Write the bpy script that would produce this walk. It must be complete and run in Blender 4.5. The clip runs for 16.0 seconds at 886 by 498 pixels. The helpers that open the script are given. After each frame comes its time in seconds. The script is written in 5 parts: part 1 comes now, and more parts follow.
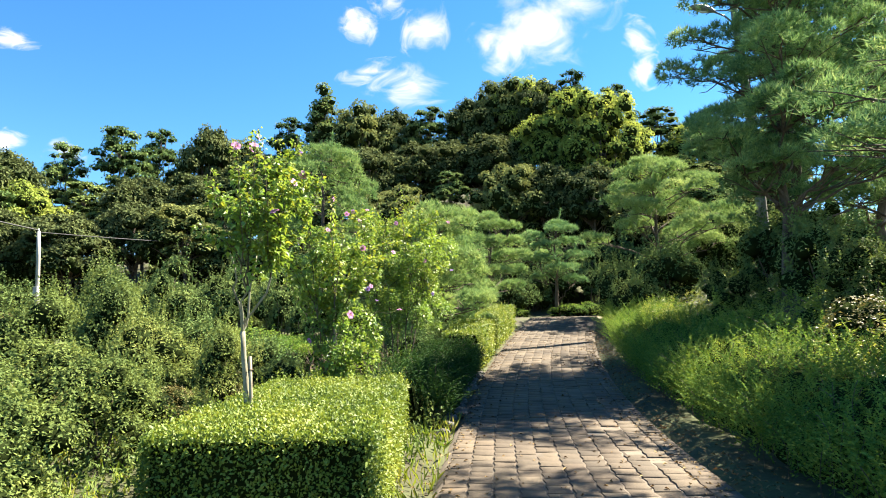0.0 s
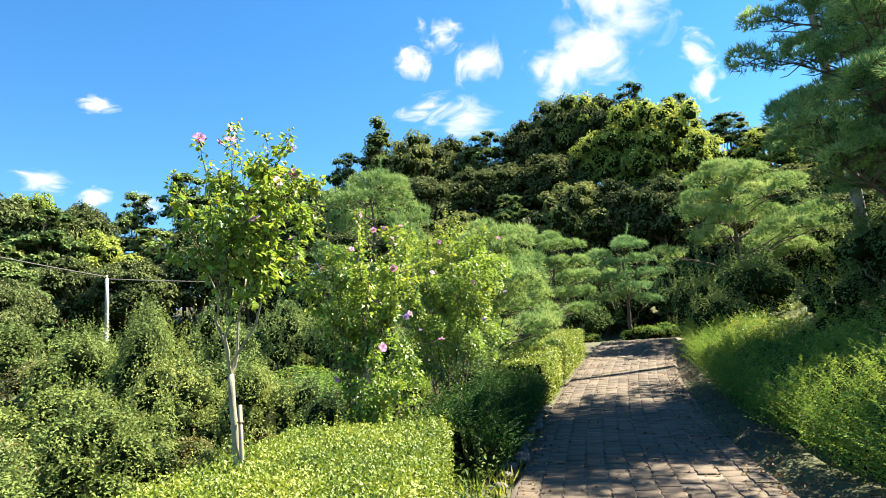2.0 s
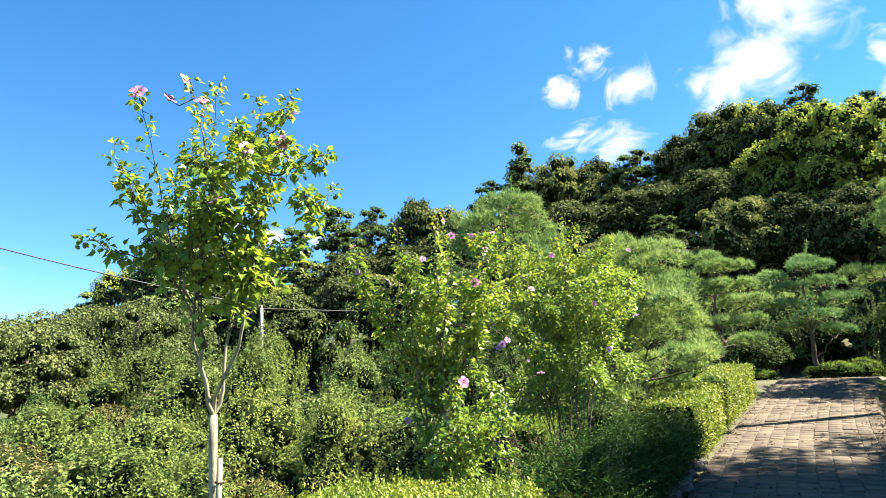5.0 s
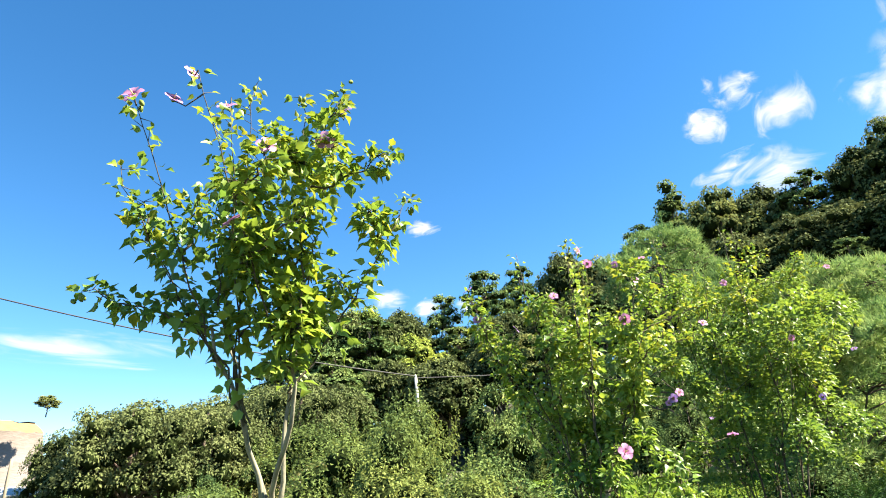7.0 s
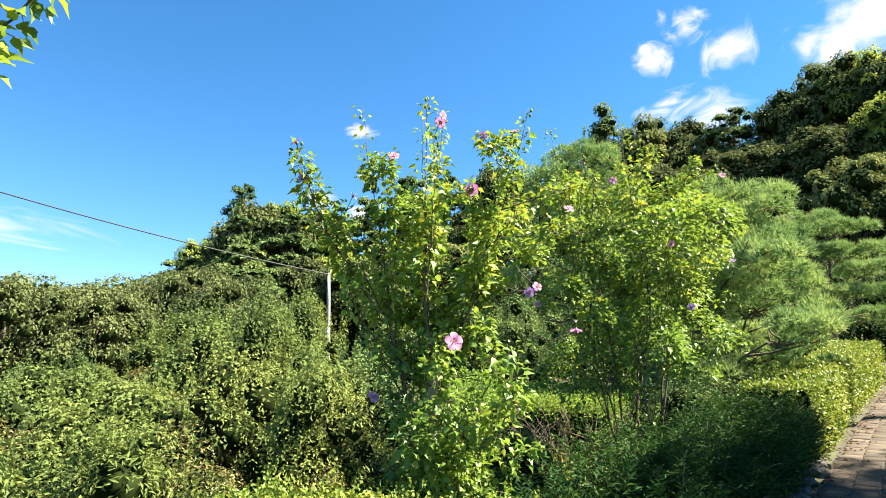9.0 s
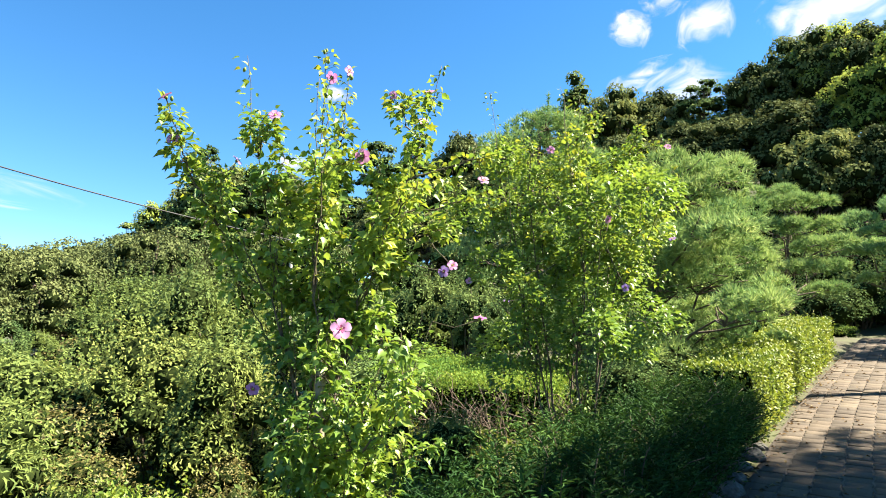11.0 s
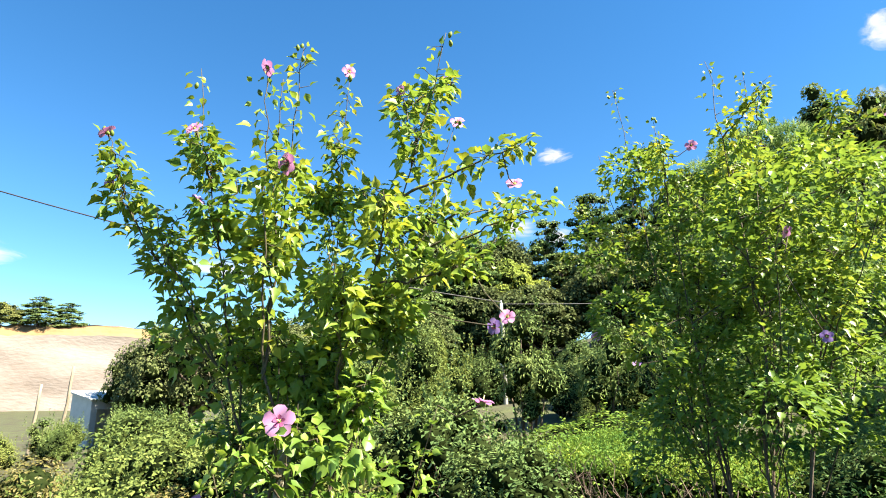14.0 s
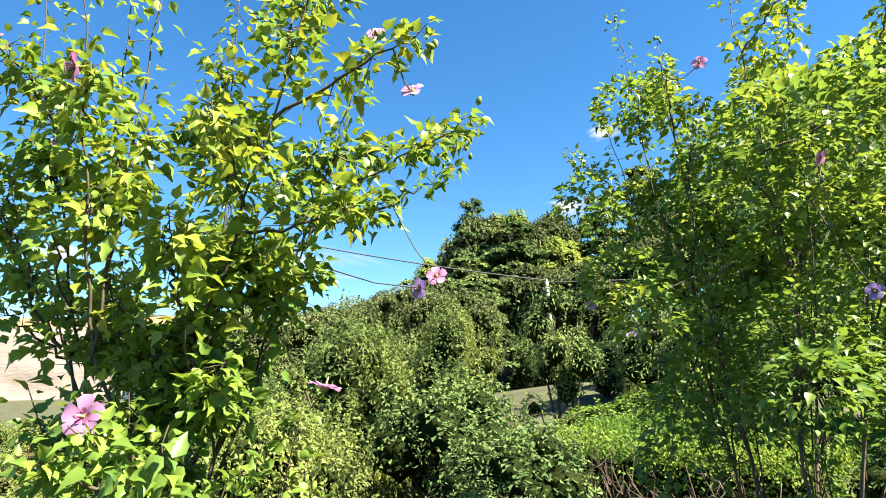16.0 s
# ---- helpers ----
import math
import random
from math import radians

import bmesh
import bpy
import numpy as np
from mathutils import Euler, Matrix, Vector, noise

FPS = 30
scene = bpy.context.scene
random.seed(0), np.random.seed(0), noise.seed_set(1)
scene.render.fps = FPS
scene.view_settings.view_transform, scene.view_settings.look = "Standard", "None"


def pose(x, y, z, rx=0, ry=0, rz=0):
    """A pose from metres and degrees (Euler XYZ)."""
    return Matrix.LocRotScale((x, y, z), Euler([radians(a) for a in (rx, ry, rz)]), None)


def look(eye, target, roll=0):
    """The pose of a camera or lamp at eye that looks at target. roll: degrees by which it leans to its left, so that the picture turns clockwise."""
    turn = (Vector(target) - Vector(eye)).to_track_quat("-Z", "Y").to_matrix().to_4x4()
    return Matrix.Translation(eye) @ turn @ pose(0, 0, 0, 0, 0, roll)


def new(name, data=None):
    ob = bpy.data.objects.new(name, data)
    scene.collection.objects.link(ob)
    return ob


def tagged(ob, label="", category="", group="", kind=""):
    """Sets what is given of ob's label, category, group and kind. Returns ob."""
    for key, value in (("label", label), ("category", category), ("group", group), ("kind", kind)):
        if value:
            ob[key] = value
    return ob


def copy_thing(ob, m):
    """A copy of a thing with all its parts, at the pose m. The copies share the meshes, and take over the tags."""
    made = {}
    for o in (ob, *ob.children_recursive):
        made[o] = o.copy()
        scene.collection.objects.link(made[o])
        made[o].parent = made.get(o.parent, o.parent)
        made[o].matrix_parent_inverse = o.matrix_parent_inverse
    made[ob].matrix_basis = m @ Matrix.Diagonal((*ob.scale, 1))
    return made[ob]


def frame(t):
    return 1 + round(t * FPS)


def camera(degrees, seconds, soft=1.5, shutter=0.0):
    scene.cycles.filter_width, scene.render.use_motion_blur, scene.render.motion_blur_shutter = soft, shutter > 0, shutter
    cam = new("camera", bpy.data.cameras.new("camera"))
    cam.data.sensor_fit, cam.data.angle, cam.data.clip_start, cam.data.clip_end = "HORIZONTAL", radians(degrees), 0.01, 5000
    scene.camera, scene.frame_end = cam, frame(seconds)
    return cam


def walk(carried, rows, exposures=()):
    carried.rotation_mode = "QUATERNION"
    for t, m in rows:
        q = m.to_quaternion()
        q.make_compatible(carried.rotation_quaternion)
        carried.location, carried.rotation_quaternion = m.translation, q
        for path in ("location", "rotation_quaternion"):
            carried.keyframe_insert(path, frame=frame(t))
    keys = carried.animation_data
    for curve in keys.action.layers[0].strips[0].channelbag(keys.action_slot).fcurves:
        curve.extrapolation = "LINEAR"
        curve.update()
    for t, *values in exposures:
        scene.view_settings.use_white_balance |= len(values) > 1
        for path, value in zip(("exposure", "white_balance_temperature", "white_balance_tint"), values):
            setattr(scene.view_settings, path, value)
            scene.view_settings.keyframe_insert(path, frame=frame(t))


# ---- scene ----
# ---- camera ----
cam = camera(71.6, 16.0, 1.0)
# seconds, place, then yaw, pitch and roll in degrees
ROWS = [
    (0.0, 0.000, 0.000, 1.500, 0.00, 7.00, 1.00),
    (0.5, -0.011, 0.224, 1.510, -0.03, 8.95, 1.88),
    (1.0, 0.067, 0.454, 1.469, 1.39, 8.65, 1.86),
    (1.5, 0.261, 0.776, 1.493, 1.44, 8.58, 0.73),
    (2.0, 0.216, 1.223, 1.499, 6.44, 10.00, 3.29),
    (2.5, 0.191, 1.400, 1.498, 6.00, 9.24, 0.56),
    (3.0, 0.351, 1.725, 1.507, 5.71, 11.57, 2.39),
    (3.5, 0.428, 1.934, 1.488, 8.12, 11.49, 2.22),
    (4.0, 0.343, 2.241, 1.526, 9.85, 13.38, 3.15),
    (4.5, 0.414, 2.500, 1.510, 12.25, 11.87, 2.54),
    (5.0, 0.544, 2.697, 1.531, 20.51, 13.46, 1.64),
    (7.5, 0.235, 3.770, 1.600, 36.30, 21.20, 3.60),
    (8.0, 0.205, 3.860, 1.605, 36.35, 22.38, 3.80),
    (8.5, 0.300, 4.310, 1.465, 30.30, 14.15, 0.80),
    (11.0, 0.610, 5.227, 1.604, 25.50, 8.21, -0.61),
    (11.5, 0.520, 5.482, 1.629, 27.44, 7.80, 0.08),
    (12.0, 0.662, 5.814, 1.654, 33.86, 9.62, -1.18),
    (12.5, 0.672, 6.100, 1.654, 36.94, 9.12, 0.80),
    (13.0, 0.560, 6.317, 1.706, 38.83, 12.87, -0.45),
    (13.5, 0.596, 6.513, 1.707, 44.42, 13.96, 1.12),
    (14.0, 0.757, 6.734, 1.713, 47.12, 13.69, 0.10),
    (14.5, 0.823, 6.845, 1.704, 51.43, 13.66, 1.63),
    (15.0, 0.729, 7.030, 1.681, 50.86, 14.60, 0.63),
    (15.5, 0.630, 7.292, 1.727, 49.46, 13.80, 1.40),
    (16.0, 0.623, 7.521, 1.711, 52.32, 12.12, 1.01),
]
walk(cam, [(t, pose(x, y, z, 90 + pitch, roll, yaw)) for t, x, y, z, yaw, pitch, roll in ROWS],
     exposures=[(0.0, 2.56), (5.0, 2.60), (7.5, 2.50), (8.5, 2.50), (11.0, 2.54), (12.5, 2.56), (14.0, 2.46), (16.0, 2.46)])

# ---- world, sun, exposure ----
SUN_AZ, SUN_EL = 61.0, 49.0          # clockwise from +y, above the horizon
world = bpy.data.worlds.new("world")
scene.world = world
world.use_nodes = True
wn = world.node_tree.nodes
sky = wn.new("ShaderNodeTexSky")
sky.sky_type = "NISHITA"
sky.sun_disc = False
sky.sun_elevation, sky.sun_rotation = radians(SUN_EL), radians(SUN_AZ)
sky.air_density, sky.dust_density, sky.ozone_density = 0.85, 0.0, 3.4
wn["Background"].inputs[1].default_value = 0.05
tone = wn.new("ShaderNodeHueSaturation")
tone.inputs["Hue"].default_value, tone.inputs["Saturation"].default_value = 0.4955, 1.25
world.node_tree.links.new(sky.outputs[0], tone.inputs["Color"])
world.node_tree.links.new(tone.outputs[0], wn["Background"].inputs[0])
sun = new("sun", bpy.data.lights.new("sun", "SUN"))
sun.data.energy, sun.data.angle, sun.data.color = 5.0, radians(0.5), (1.0, 0.90, 0.72)
sun_dir = Vector((math.sin(radians(SUN_AZ)) * math.cos(radians(SUN_EL)), math.cos(radians(SUN_AZ)) * math.cos(radians(SUN_EL)), math.sin(radians(SUN_EL))))
sun.matrix_world = look(sun_dir * 200, (0, 0, 0))


# ---- materials ----
def material(name):
    m = bpy.data.materials.new(name)
    m.use_nodes = True
    n, l = m.node_tree.nodes, m.node_tree.links
    return m, n, l, n["Principled BSDF"], n["Material Output"]


def ramp(n, stops):
    r = n.new("ShaderNodeValToRGB")
    while len(r.color_ramp.elements) < len(stops):
        r.color_ramp.elements.new(0.5)
    for e, (p, c) in zip(r.color_ramp.elements, stops):
        e.position, e.color = p, (*c, 1)
    return r


def leaf_mat(name, colours, translucent=0.35, rough=0.5, patch=1.2, gloss=0.3, vary=0.0, speck=0.42):
    """Thin leaves: colour from leaf to leaf and in patches, part of the light let through."""
    m, n, l, p, out = material(name)
    geo = n.new("ShaderNodeNewGeometry")
    tex = n.new("ShaderNodeTexNoise")
    tex.inputs["Scale"].default_value, tex.inputs["Detail"].default_value = patch, 3
    pos = n.new("ShaderNodeTexCoord")
    l.new(pos.outputs["Object"], tex.inputs["Vector"])
    mix = n.new("ShaderNodeMath")
    mix.operation = "MULTIPLY_ADD"
    mix.inputs[1].default_value = speck
    l.new(geo.outputs["Random Per Island"], mix.inputs[0])
    sub = n.new("ShaderNodeMath")
    sub.operation = "MULTIPLY_ADD"
    sub.inputs[1].default_value, sub.inputs[2].default_value = 1.3, -0.14 - speck / 2 + 0.05
    l.new(tex.outputs["Fac"], sub.inputs[0])
    info = n.new("ShaderNodeObjectInfo")
    per = n.new("ShaderNodeMath")
    per.operation = "MULTIPLY_ADD"
    per.inputs[1].default_value = vary
    l.new(info.outputs["Random"], per.inputs[0])
    l.new(sub.outputs[0], per.inputs[2])
    low = n.new("ShaderNodeMath")
    low.operation = "SUBTRACT"
    low.inputs[1].default_value = vary / 2
    l.new(per.outputs[0], low.inputs[0])
    l.new(low.outputs[0], mix.inputs[2])
    k = len(colours) - 1
    r = ramp(n, [(i / k, c) for i, c in enumerate(colours)])
    l.new(mix.outputs[0], r.inputs[0])
    l.new(r.outputs[0], p.inputs["Base Color"])
    p.inputs["Roughness"].default_value = rough
    p.inputs["Specular IOR Level"].default_value = gloss
    tr = n.new("ShaderNodeBsdfTranslucent")
    hsv = n.new("ShaderNodeHueSaturation")
    hsv.inputs["Hue"].default_value, hsv.inputs["Saturation"].default_value, hsv.inputs["Value"].default_value = 0.485, 1.05, 1.35
    l.new(r.outputs[0], hsv.inputs["Color"])
    l.new(hsv.outputs[0], tr.inputs["Color"])
    ms = n.new("ShaderNodeMixShader")
    ms.inputs[0].default_value = translucent
    l.new(p.outputs[0], ms.inputs[1])
    l.new(tr.outputs[0], ms.inputs[2])
    l.new(ms.outputs[0], out.inputs[0])
    return m


def grain_mat(name, stops, scale, rough=0.9, bump=0.4, fine=6.0, stretch=(1, 1, 1), dist=0.01):
    """Bark, stone, earth: two scales of noise in colour and relief."""
    m, n, l, p, out = material(name)
    pos = n.new("ShaderNodeTexCoord")
    mp = n.new("ShaderNodeMapping")
    mp.inputs["Scale"].default_value = stretch
    l.new(pos.outputs["Object"], mp.inputs["Vector"])
    a, b = n.new("ShaderNodeTexNoise"), n.new("ShaderNodeTexNoise")
    a.inputs["Scale"].default_value, a.inputs["Detail"].default_value = scale, 6
    b.inputs["Scale"].default_value, b.inputs["Detail"].default_value = scale * fine, 4
    l.new(mp.outputs[0], a.inputs["Vector"])
    l.new(mp.outputs[0], b.inputs["Vector"])
    add = n.new("ShaderNodeMath")
    add.operation = "MULTIPLY_ADD"
    add.inputs[1].default_value = 0.45
    l.new(b.outputs["Fac"], add.inputs[0])
    sc = n.new("ShaderNodeMath")
    sc.operation = "MULTIPLY_ADD"
    sc.inputs[1].default_value, sc.inputs[2].default_value = 1.1, -0.28
    l.new(a.outputs["Fac"], sc.inputs[0])
    l.new(sc.outputs[0], add.inputs[2])
    r = ramp(n, stops)
    l.new(add.outputs[0], r.inputs[0])
    l.new(r.outputs[0], p.inputs["Base Color"])
    p.inputs["Roughness"].default_value = rough
    bp = n.new("ShaderNodeBump")
    bp.inputs["Strength"].default_value, bp.inputs["Distance"].default_value = bump, dist
    l.new(add.outputs[0], bp.inputs["Height"])
    l.new(bp.outputs[0], p.inputs["Normal"])
    return m


M_HIB = leaf_mat("hibiscus_leaf", [(0.031, 0.083, 0.020), (0.094, 0.184, 0.032), (0.190, 0.284, 0.042), (0.316, 0.367, 0.055)], 0.36, rough=0.42, gloss=0.45, speck=0.3)
M_HIB_DARK = leaf_mat("hibiscus_leaf_green", [(0.027, 0.074, 0.018), (0.082, 0.163, 0.030), (0.170, 0.261, 0.040), (0.306, 0.348, 0.055)], 0.36, rough=0.42, gloss=0.45, speck=0.3)
M_HIB_YOUNG = leaf_mat("hibiscus_leaf_yellow", [(0.086, 0.140, 0.020), (0.171, 0.221, 0.029), (0.257, 0.293, 0.038), (0.325, 0.324, 0.045)], 0.36, rough=0.5, gloss=0.25, speck=0.3)
M_HEDGE = leaf_mat("privet_leaf", [(0.034, 0.076, 0.014), (0.100, 0.160, 0.024), (0.185, 0.245, 0.035), (0.290, 0.320, 0.060)], 0.25, patch=2.0)
M_HEDGE_LUSH = leaf_mat("lush_leaf", [(0.028, 0.080, 0.020), (0.074, 0.158, 0.030), (0.148, 0.235, 0.040), (0.260, 0.315, 0.055)], 0.26, rough=0.7, gloss=0.08)
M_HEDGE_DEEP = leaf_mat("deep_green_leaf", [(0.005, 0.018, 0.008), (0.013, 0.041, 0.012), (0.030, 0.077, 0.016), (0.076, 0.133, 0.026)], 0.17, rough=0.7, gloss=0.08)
M_BUSH = leaf_mat("bush_leaf", [(0.053, 0.089, 0.030), (0.104, 0.150, 0.042), (0.164, 0.210, 0.055), (0.239, 0.260, 0.078)], 0.26, rough=0.7, gloss=0.1, speck=0.3, vary=0.4)
M_BUSH_DARK = leaf_mat("bush_leaf_dark", [(0.029, 0.060, 0.026), (0.071, 0.124, 0.044), (0.145, 0.202, 0.066), (0.244, 0.284, 0.092)], 0.14, rough=0.85, gloss=0.03, speck=0.22, vary=0.35)
M_DRY = leaf_mat("dry_leaf", [(0.037, 0.050, 0.016), (0.093, 0.106, 0.028), (0.176, 0.151, 0.048), (0.237, 0.213, 0.079)], 0.22, vary=0.3)
M_FAR = leaf_mat("forest_leaf", [(0.060, 0.085, 0.034), (0.126, 0.158, 0.056), (0.207, 0.232, 0.078), (0.300, 0.294, 0.112)], 0.18, patch=0.35, rough=0.85, gloss=0.03, speck=0.22, vary=0.4)
M_FAR_LIGHT = leaf_mat("forest_leaf_light", [(0.079, 0.131, 0.034), (0.174, 0.244, 0.055), (0.289, 0.349, 0.076), (0.413, 0.436, 0.117)], 0.28, patch=0.35, rough=0.85, gloss=0.03, speck=0.22, vary=0.4)
M_OLIVE = leaf_mat("olive_leaf", [(0.034, 0.048, 0.021), (0.070, 0.091, 0.037), (0.108, 0.132, 0.050), (0.150, 0.170, 0.068)], 0.14, patch=0.6, rough=0.85, gloss=0.03, speck=0.2, vary=0.25)
M_PINE = leaf_mat("pine_needle", [(0.047, 0.109, 0.046), (0.128, 0.228, 0.084), (0.261, 0.367, 0.127), (0.456, 0.519, 0.202)], 0.19, patch=1.0, rough=0.85, gloss=0.03, vary=0.15)
M_PINE_DARK = leaf_mat("pine_needle_dark", [(0.030, 0.080, 0.040), (0.102, 0.201, 0.087), (0.248, 0.380, 0.145), (0.514, 0.570, 0.237)], 0.17, patch=1.0, rough=0.85, gloss=0.03, vary=0.15)
M_GRASS = leaf_mat("grass_blade", [(0.055, 0.115, 0.018), (0.134, 0.221, 0.030), (0.277, 0.326, 0.050), (0.444, 0.403, 0.116)], 0.26)
M_LITTER = leaf_mat("fallen_leaf", [(0.044, 0.030, 0.015), (0.104, 0.067, 0.030), (0.185, 0.118, 0.044), (0.252, 0.207, 0.089)], 0.08, 0.8)
M_PINK = leaf_mat("petal_pink", [(0.340, 0.092, 0.245), (0.422, 0.150, 0.326), (0.476, 0.207, 0.381), (0.517, 0.265, 0.435)], 0.30, 0.6)
M_PALE = leaf_mat("petal_pale", [(0.406, 0.155, 0.357), (0.462, 0.199, 0.410), (0.517, 0.251, 0.464), (0.552, 0.294, 0.503)], 0.30, 0.6)
M_PURPLE = leaf_mat("petal_purple", [(0.128, 0.064, 0.280), (0.224, 0.120, 0.400), (0.320, 0.200, 0.480), (0.400, 0.272, 0.528)], 0.30, 0.6)
M_HEART = leaf_mat("petal_heart", [(0.360, 0.064, 0.176), (0.440, 0.112, 0.240)], 0.15, 0.6)
M_STAMEN = leaf_mat("stamen", [(0.560, 0.496, 0.240), (0.640, 0.592, 0.360)], 0.15, 0.6)
M_BUD = leaf_mat("bud", [(0.089, 0.148, 0.022), (0.178, 0.237, 0.037)], 0.15, 0.6)
M_BARK_PALE = grain_mat("bark_pale", [(0.2, (0.115, 0.101, 0.066)), (0.5, (0.207, 0.195, 0.137)), (0.8, (0.300, 0.290, 0.208))], 18, 0.85, 0.5, stretch=(1, 1, 0.35))
M_BARK = grain_mat("bark_brown", [(0.2, (0.037, 0.026, 0.018)), (0.5, (0.096, 0.070, 0.052)), (0.85, (0.178, 0.141, 0.111))], 9, 0.95, 0.8, stretch=(1, 1, 0.3), dist=0.03)
M_TWIG = grain_mat("twig", [(0.2, (0.044, 0.033, 0.022)), (0.8, (0.126, 0.096, 0.067))], 20, 0.9, 0.3)
M_SHOOT = grain_mat("shoot", [(0.2, (0.033, 0.026, 0.015)), (0.8, (0.089, 0.074, 0.037))], 20, 0.8, 0.3)
# Near-black green that paints deep shade into the gaps between leaves.
M_CORE = grain_mat("gap_shade", [(0.2, (0.008, 0.013, 0.004)), (0.8, (0.024, 0.034, 0.011))], 14, 1.0, 0.6)
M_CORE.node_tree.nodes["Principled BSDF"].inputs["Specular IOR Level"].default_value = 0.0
M_STAKE = grain_mat("stake_wood", [(0.2, (0.148, 0.118, 0.081)), (0.5, (0.244, 0.207, 0.148)), (0.85, (0.340, 0.303, 0.229))], 14, 0.85, 0.4, stretch=(1, 1, 0.15))
M_CONCRETE = grain_mat("pole_concrete", [(0.2, (0.270, 0.255, 0.220)), (0.5, (0.360, 0.345, 0.300)), (0.85, (0.430, 0.415, 0.375))], 3, 0.9, 0.3)
M_POLE_GREY = grain_mat("pole_grey", [(0.2, (0.105, 0.100, 0.092)), (0.5, (0.150, 0.145, 0.132)), (0.85, (0.200, 0.192, 0.176))], 3, 0.9, 0.3)
M_EARTH = grain_mat("earth", [(0.15, (0.026, 0.021, 0.013)), (0.4, (0.044, 0.041, 0.018)), (0.6, (0.052, 0.063, 0.018)), (0.85, (0.096, 0.104, 0.033))], 0.9, 0.95, 0.6, fine=14, dist=0.05)
M_SOIL = grain_mat("bedding_sand", [(0.2, (0.067, 0.052, 0.041)), (0.5, (0.111, 0.089, 0.067)), (0.85, (0.155, 0.126, 0.096))], 4, 0.95, 0.6, fine=12)
M_STONE = grain_mat("kerb_stone", [(0.2, (0.037, 0.037, 0.033)), (0.5, (0.089, 0.085, 0.074)), (0.85, (0.163, 0.155, 0.141))], 7, 0.9, 0.7, dist=0.02)
M_SAND = grain_mat("cut_slope_sand", [(0.2, (0.160, 0.096, 0.041)), (0.5, (0.200, 0.126, 0.059)), (0.85, (0.233, 0.156, 0.081))], 0.12, 0.95, 0.4, fine=8, dist=0.5)
M_CHALK = grain_mat("cut_slope_pale", [(0.2, (0.127, 0.102, 0.085)), (0.5, (0.160, 0.136, 0.122)), (0.85, (0.186, 0.170, 0.155))], 0.12, 0.95, 0.4, fine=8, stretch=(1, 1, 3), dist=0.5)
M_METAL = grain_mat("lamp_metal", [(0.2, (0.074, 0.074, 0.081)), (0.8, (0.148, 0.148, 0.155))], 6, 0.5, 0.1)
M_CABLE = grain_mat("cable", [(0.2, (0.015, 0.015, 0.016)), (0.8, (0.037, 0.037, 0.037))], 6, 0.6, 0.1)
M_WHITEBOX = grain_mat("painted_box", [(0.2, (0.407, 0.414, 0.407)), (0.8, (0.533, 0.540, 0.533))], 5, 0.5, 0.1)
M_LENS = grain_mat("lamp_lens", [(0.2, (0.370, 0.370, 0.370)), (0.8, (0.481, 0.481, 0.481))], 5, 0.3, 0.05)


def paver_mat():
    """Worn concrete pavers: tint from block to block, dust and stains across them."""
    m, n, l, p, out = material("paver")
    info, geo = n.new("ShaderNodeObjectInfo"), n.new("ShaderNodeNewGeometry")
    add = n.new("ShaderNodeMath")
    add.operation = "ADD"
    l.new(info.outputs["Random"], add.inputs[0])
    l.new(geo.outputs["Random Per Island"], add.inputs[1])
    frac = n.new("ShaderNodeMath")
    frac.operation = "FRACT"
    l.new(add.outputs[0], frac.inputs[0])
    r = ramp(n, [(0.0, (0.078, 0.064, 0.048)), (0.35, (0.097, 0.078, 0.058)), (0.7, (0.109, 0.086, 0.062)), (1.0, (0.125, 0.104, 0.077))])
    l.new(frac.outputs[0], r.inputs[0])
    tex, big = n.new("ShaderNodeTexNoise"), n.new("ShaderNodeTexNoise")
    tex.inputs["Scale"].default_value, tex.inputs["Detail"].default_value = 60, 5
    big.inputs["Scale"].default_value, big.inputs["Detail"].default_value = 1.1, 5
    l.new(geo.outputs["Position"], tex.inputs["Vector"])
    l.new(geo.outputs["Position"], big.inputs["Vector"])
    dirt = ramp(n, [(0.3, (0.50, 0.43, 0.36)), (0.48, (0.80, 0.74, 0.66)), (0.75, (1.1, 1.02, 0.92))])
    l.new(big.outputs["Fac"], dirt.inputs[0])
    speck = ramp(n, [(0.3, (0.7, 0.7, 0.7)), (0.7, (1.15, 1.15, 1.15))])
    l.new(tex.outputs["Fac"], speck.inputs[0])
    a = n.new("ShaderNodeMix")
    a.data_type, a.blend_type = "RGBA", "MULTIPLY"
    a.inputs[0].default_value = 1
    l.new(r.outputs[0], a.inputs[6])
    l.new(dirt.outputs[0], a.inputs[7])
    b = n.new("ShaderNodeMix")
    b.data_type, b.blend_type = "RGBA", "MULTIPLY"
    b.inputs[0].default_value = 1
    l.new(a.outputs[2], b.inputs[6])
    l.new(speck.outputs[0], b.inputs[7])
    l.new(b.outputs[2], p.inputs["Base Color"])
    p.inputs["Roughness"].default_value = 0.9
    bp = n.new("ShaderNodeBump")
    bp.inputs["Strength"].default_value, bp.inputs["Distance"].default_value = 0.5, 0.004
    l.new(tex.outputs["Fac"], bp.inputs["Height"])
    l.new(bp.outputs[0], p.inputs["Normal"])
    return m


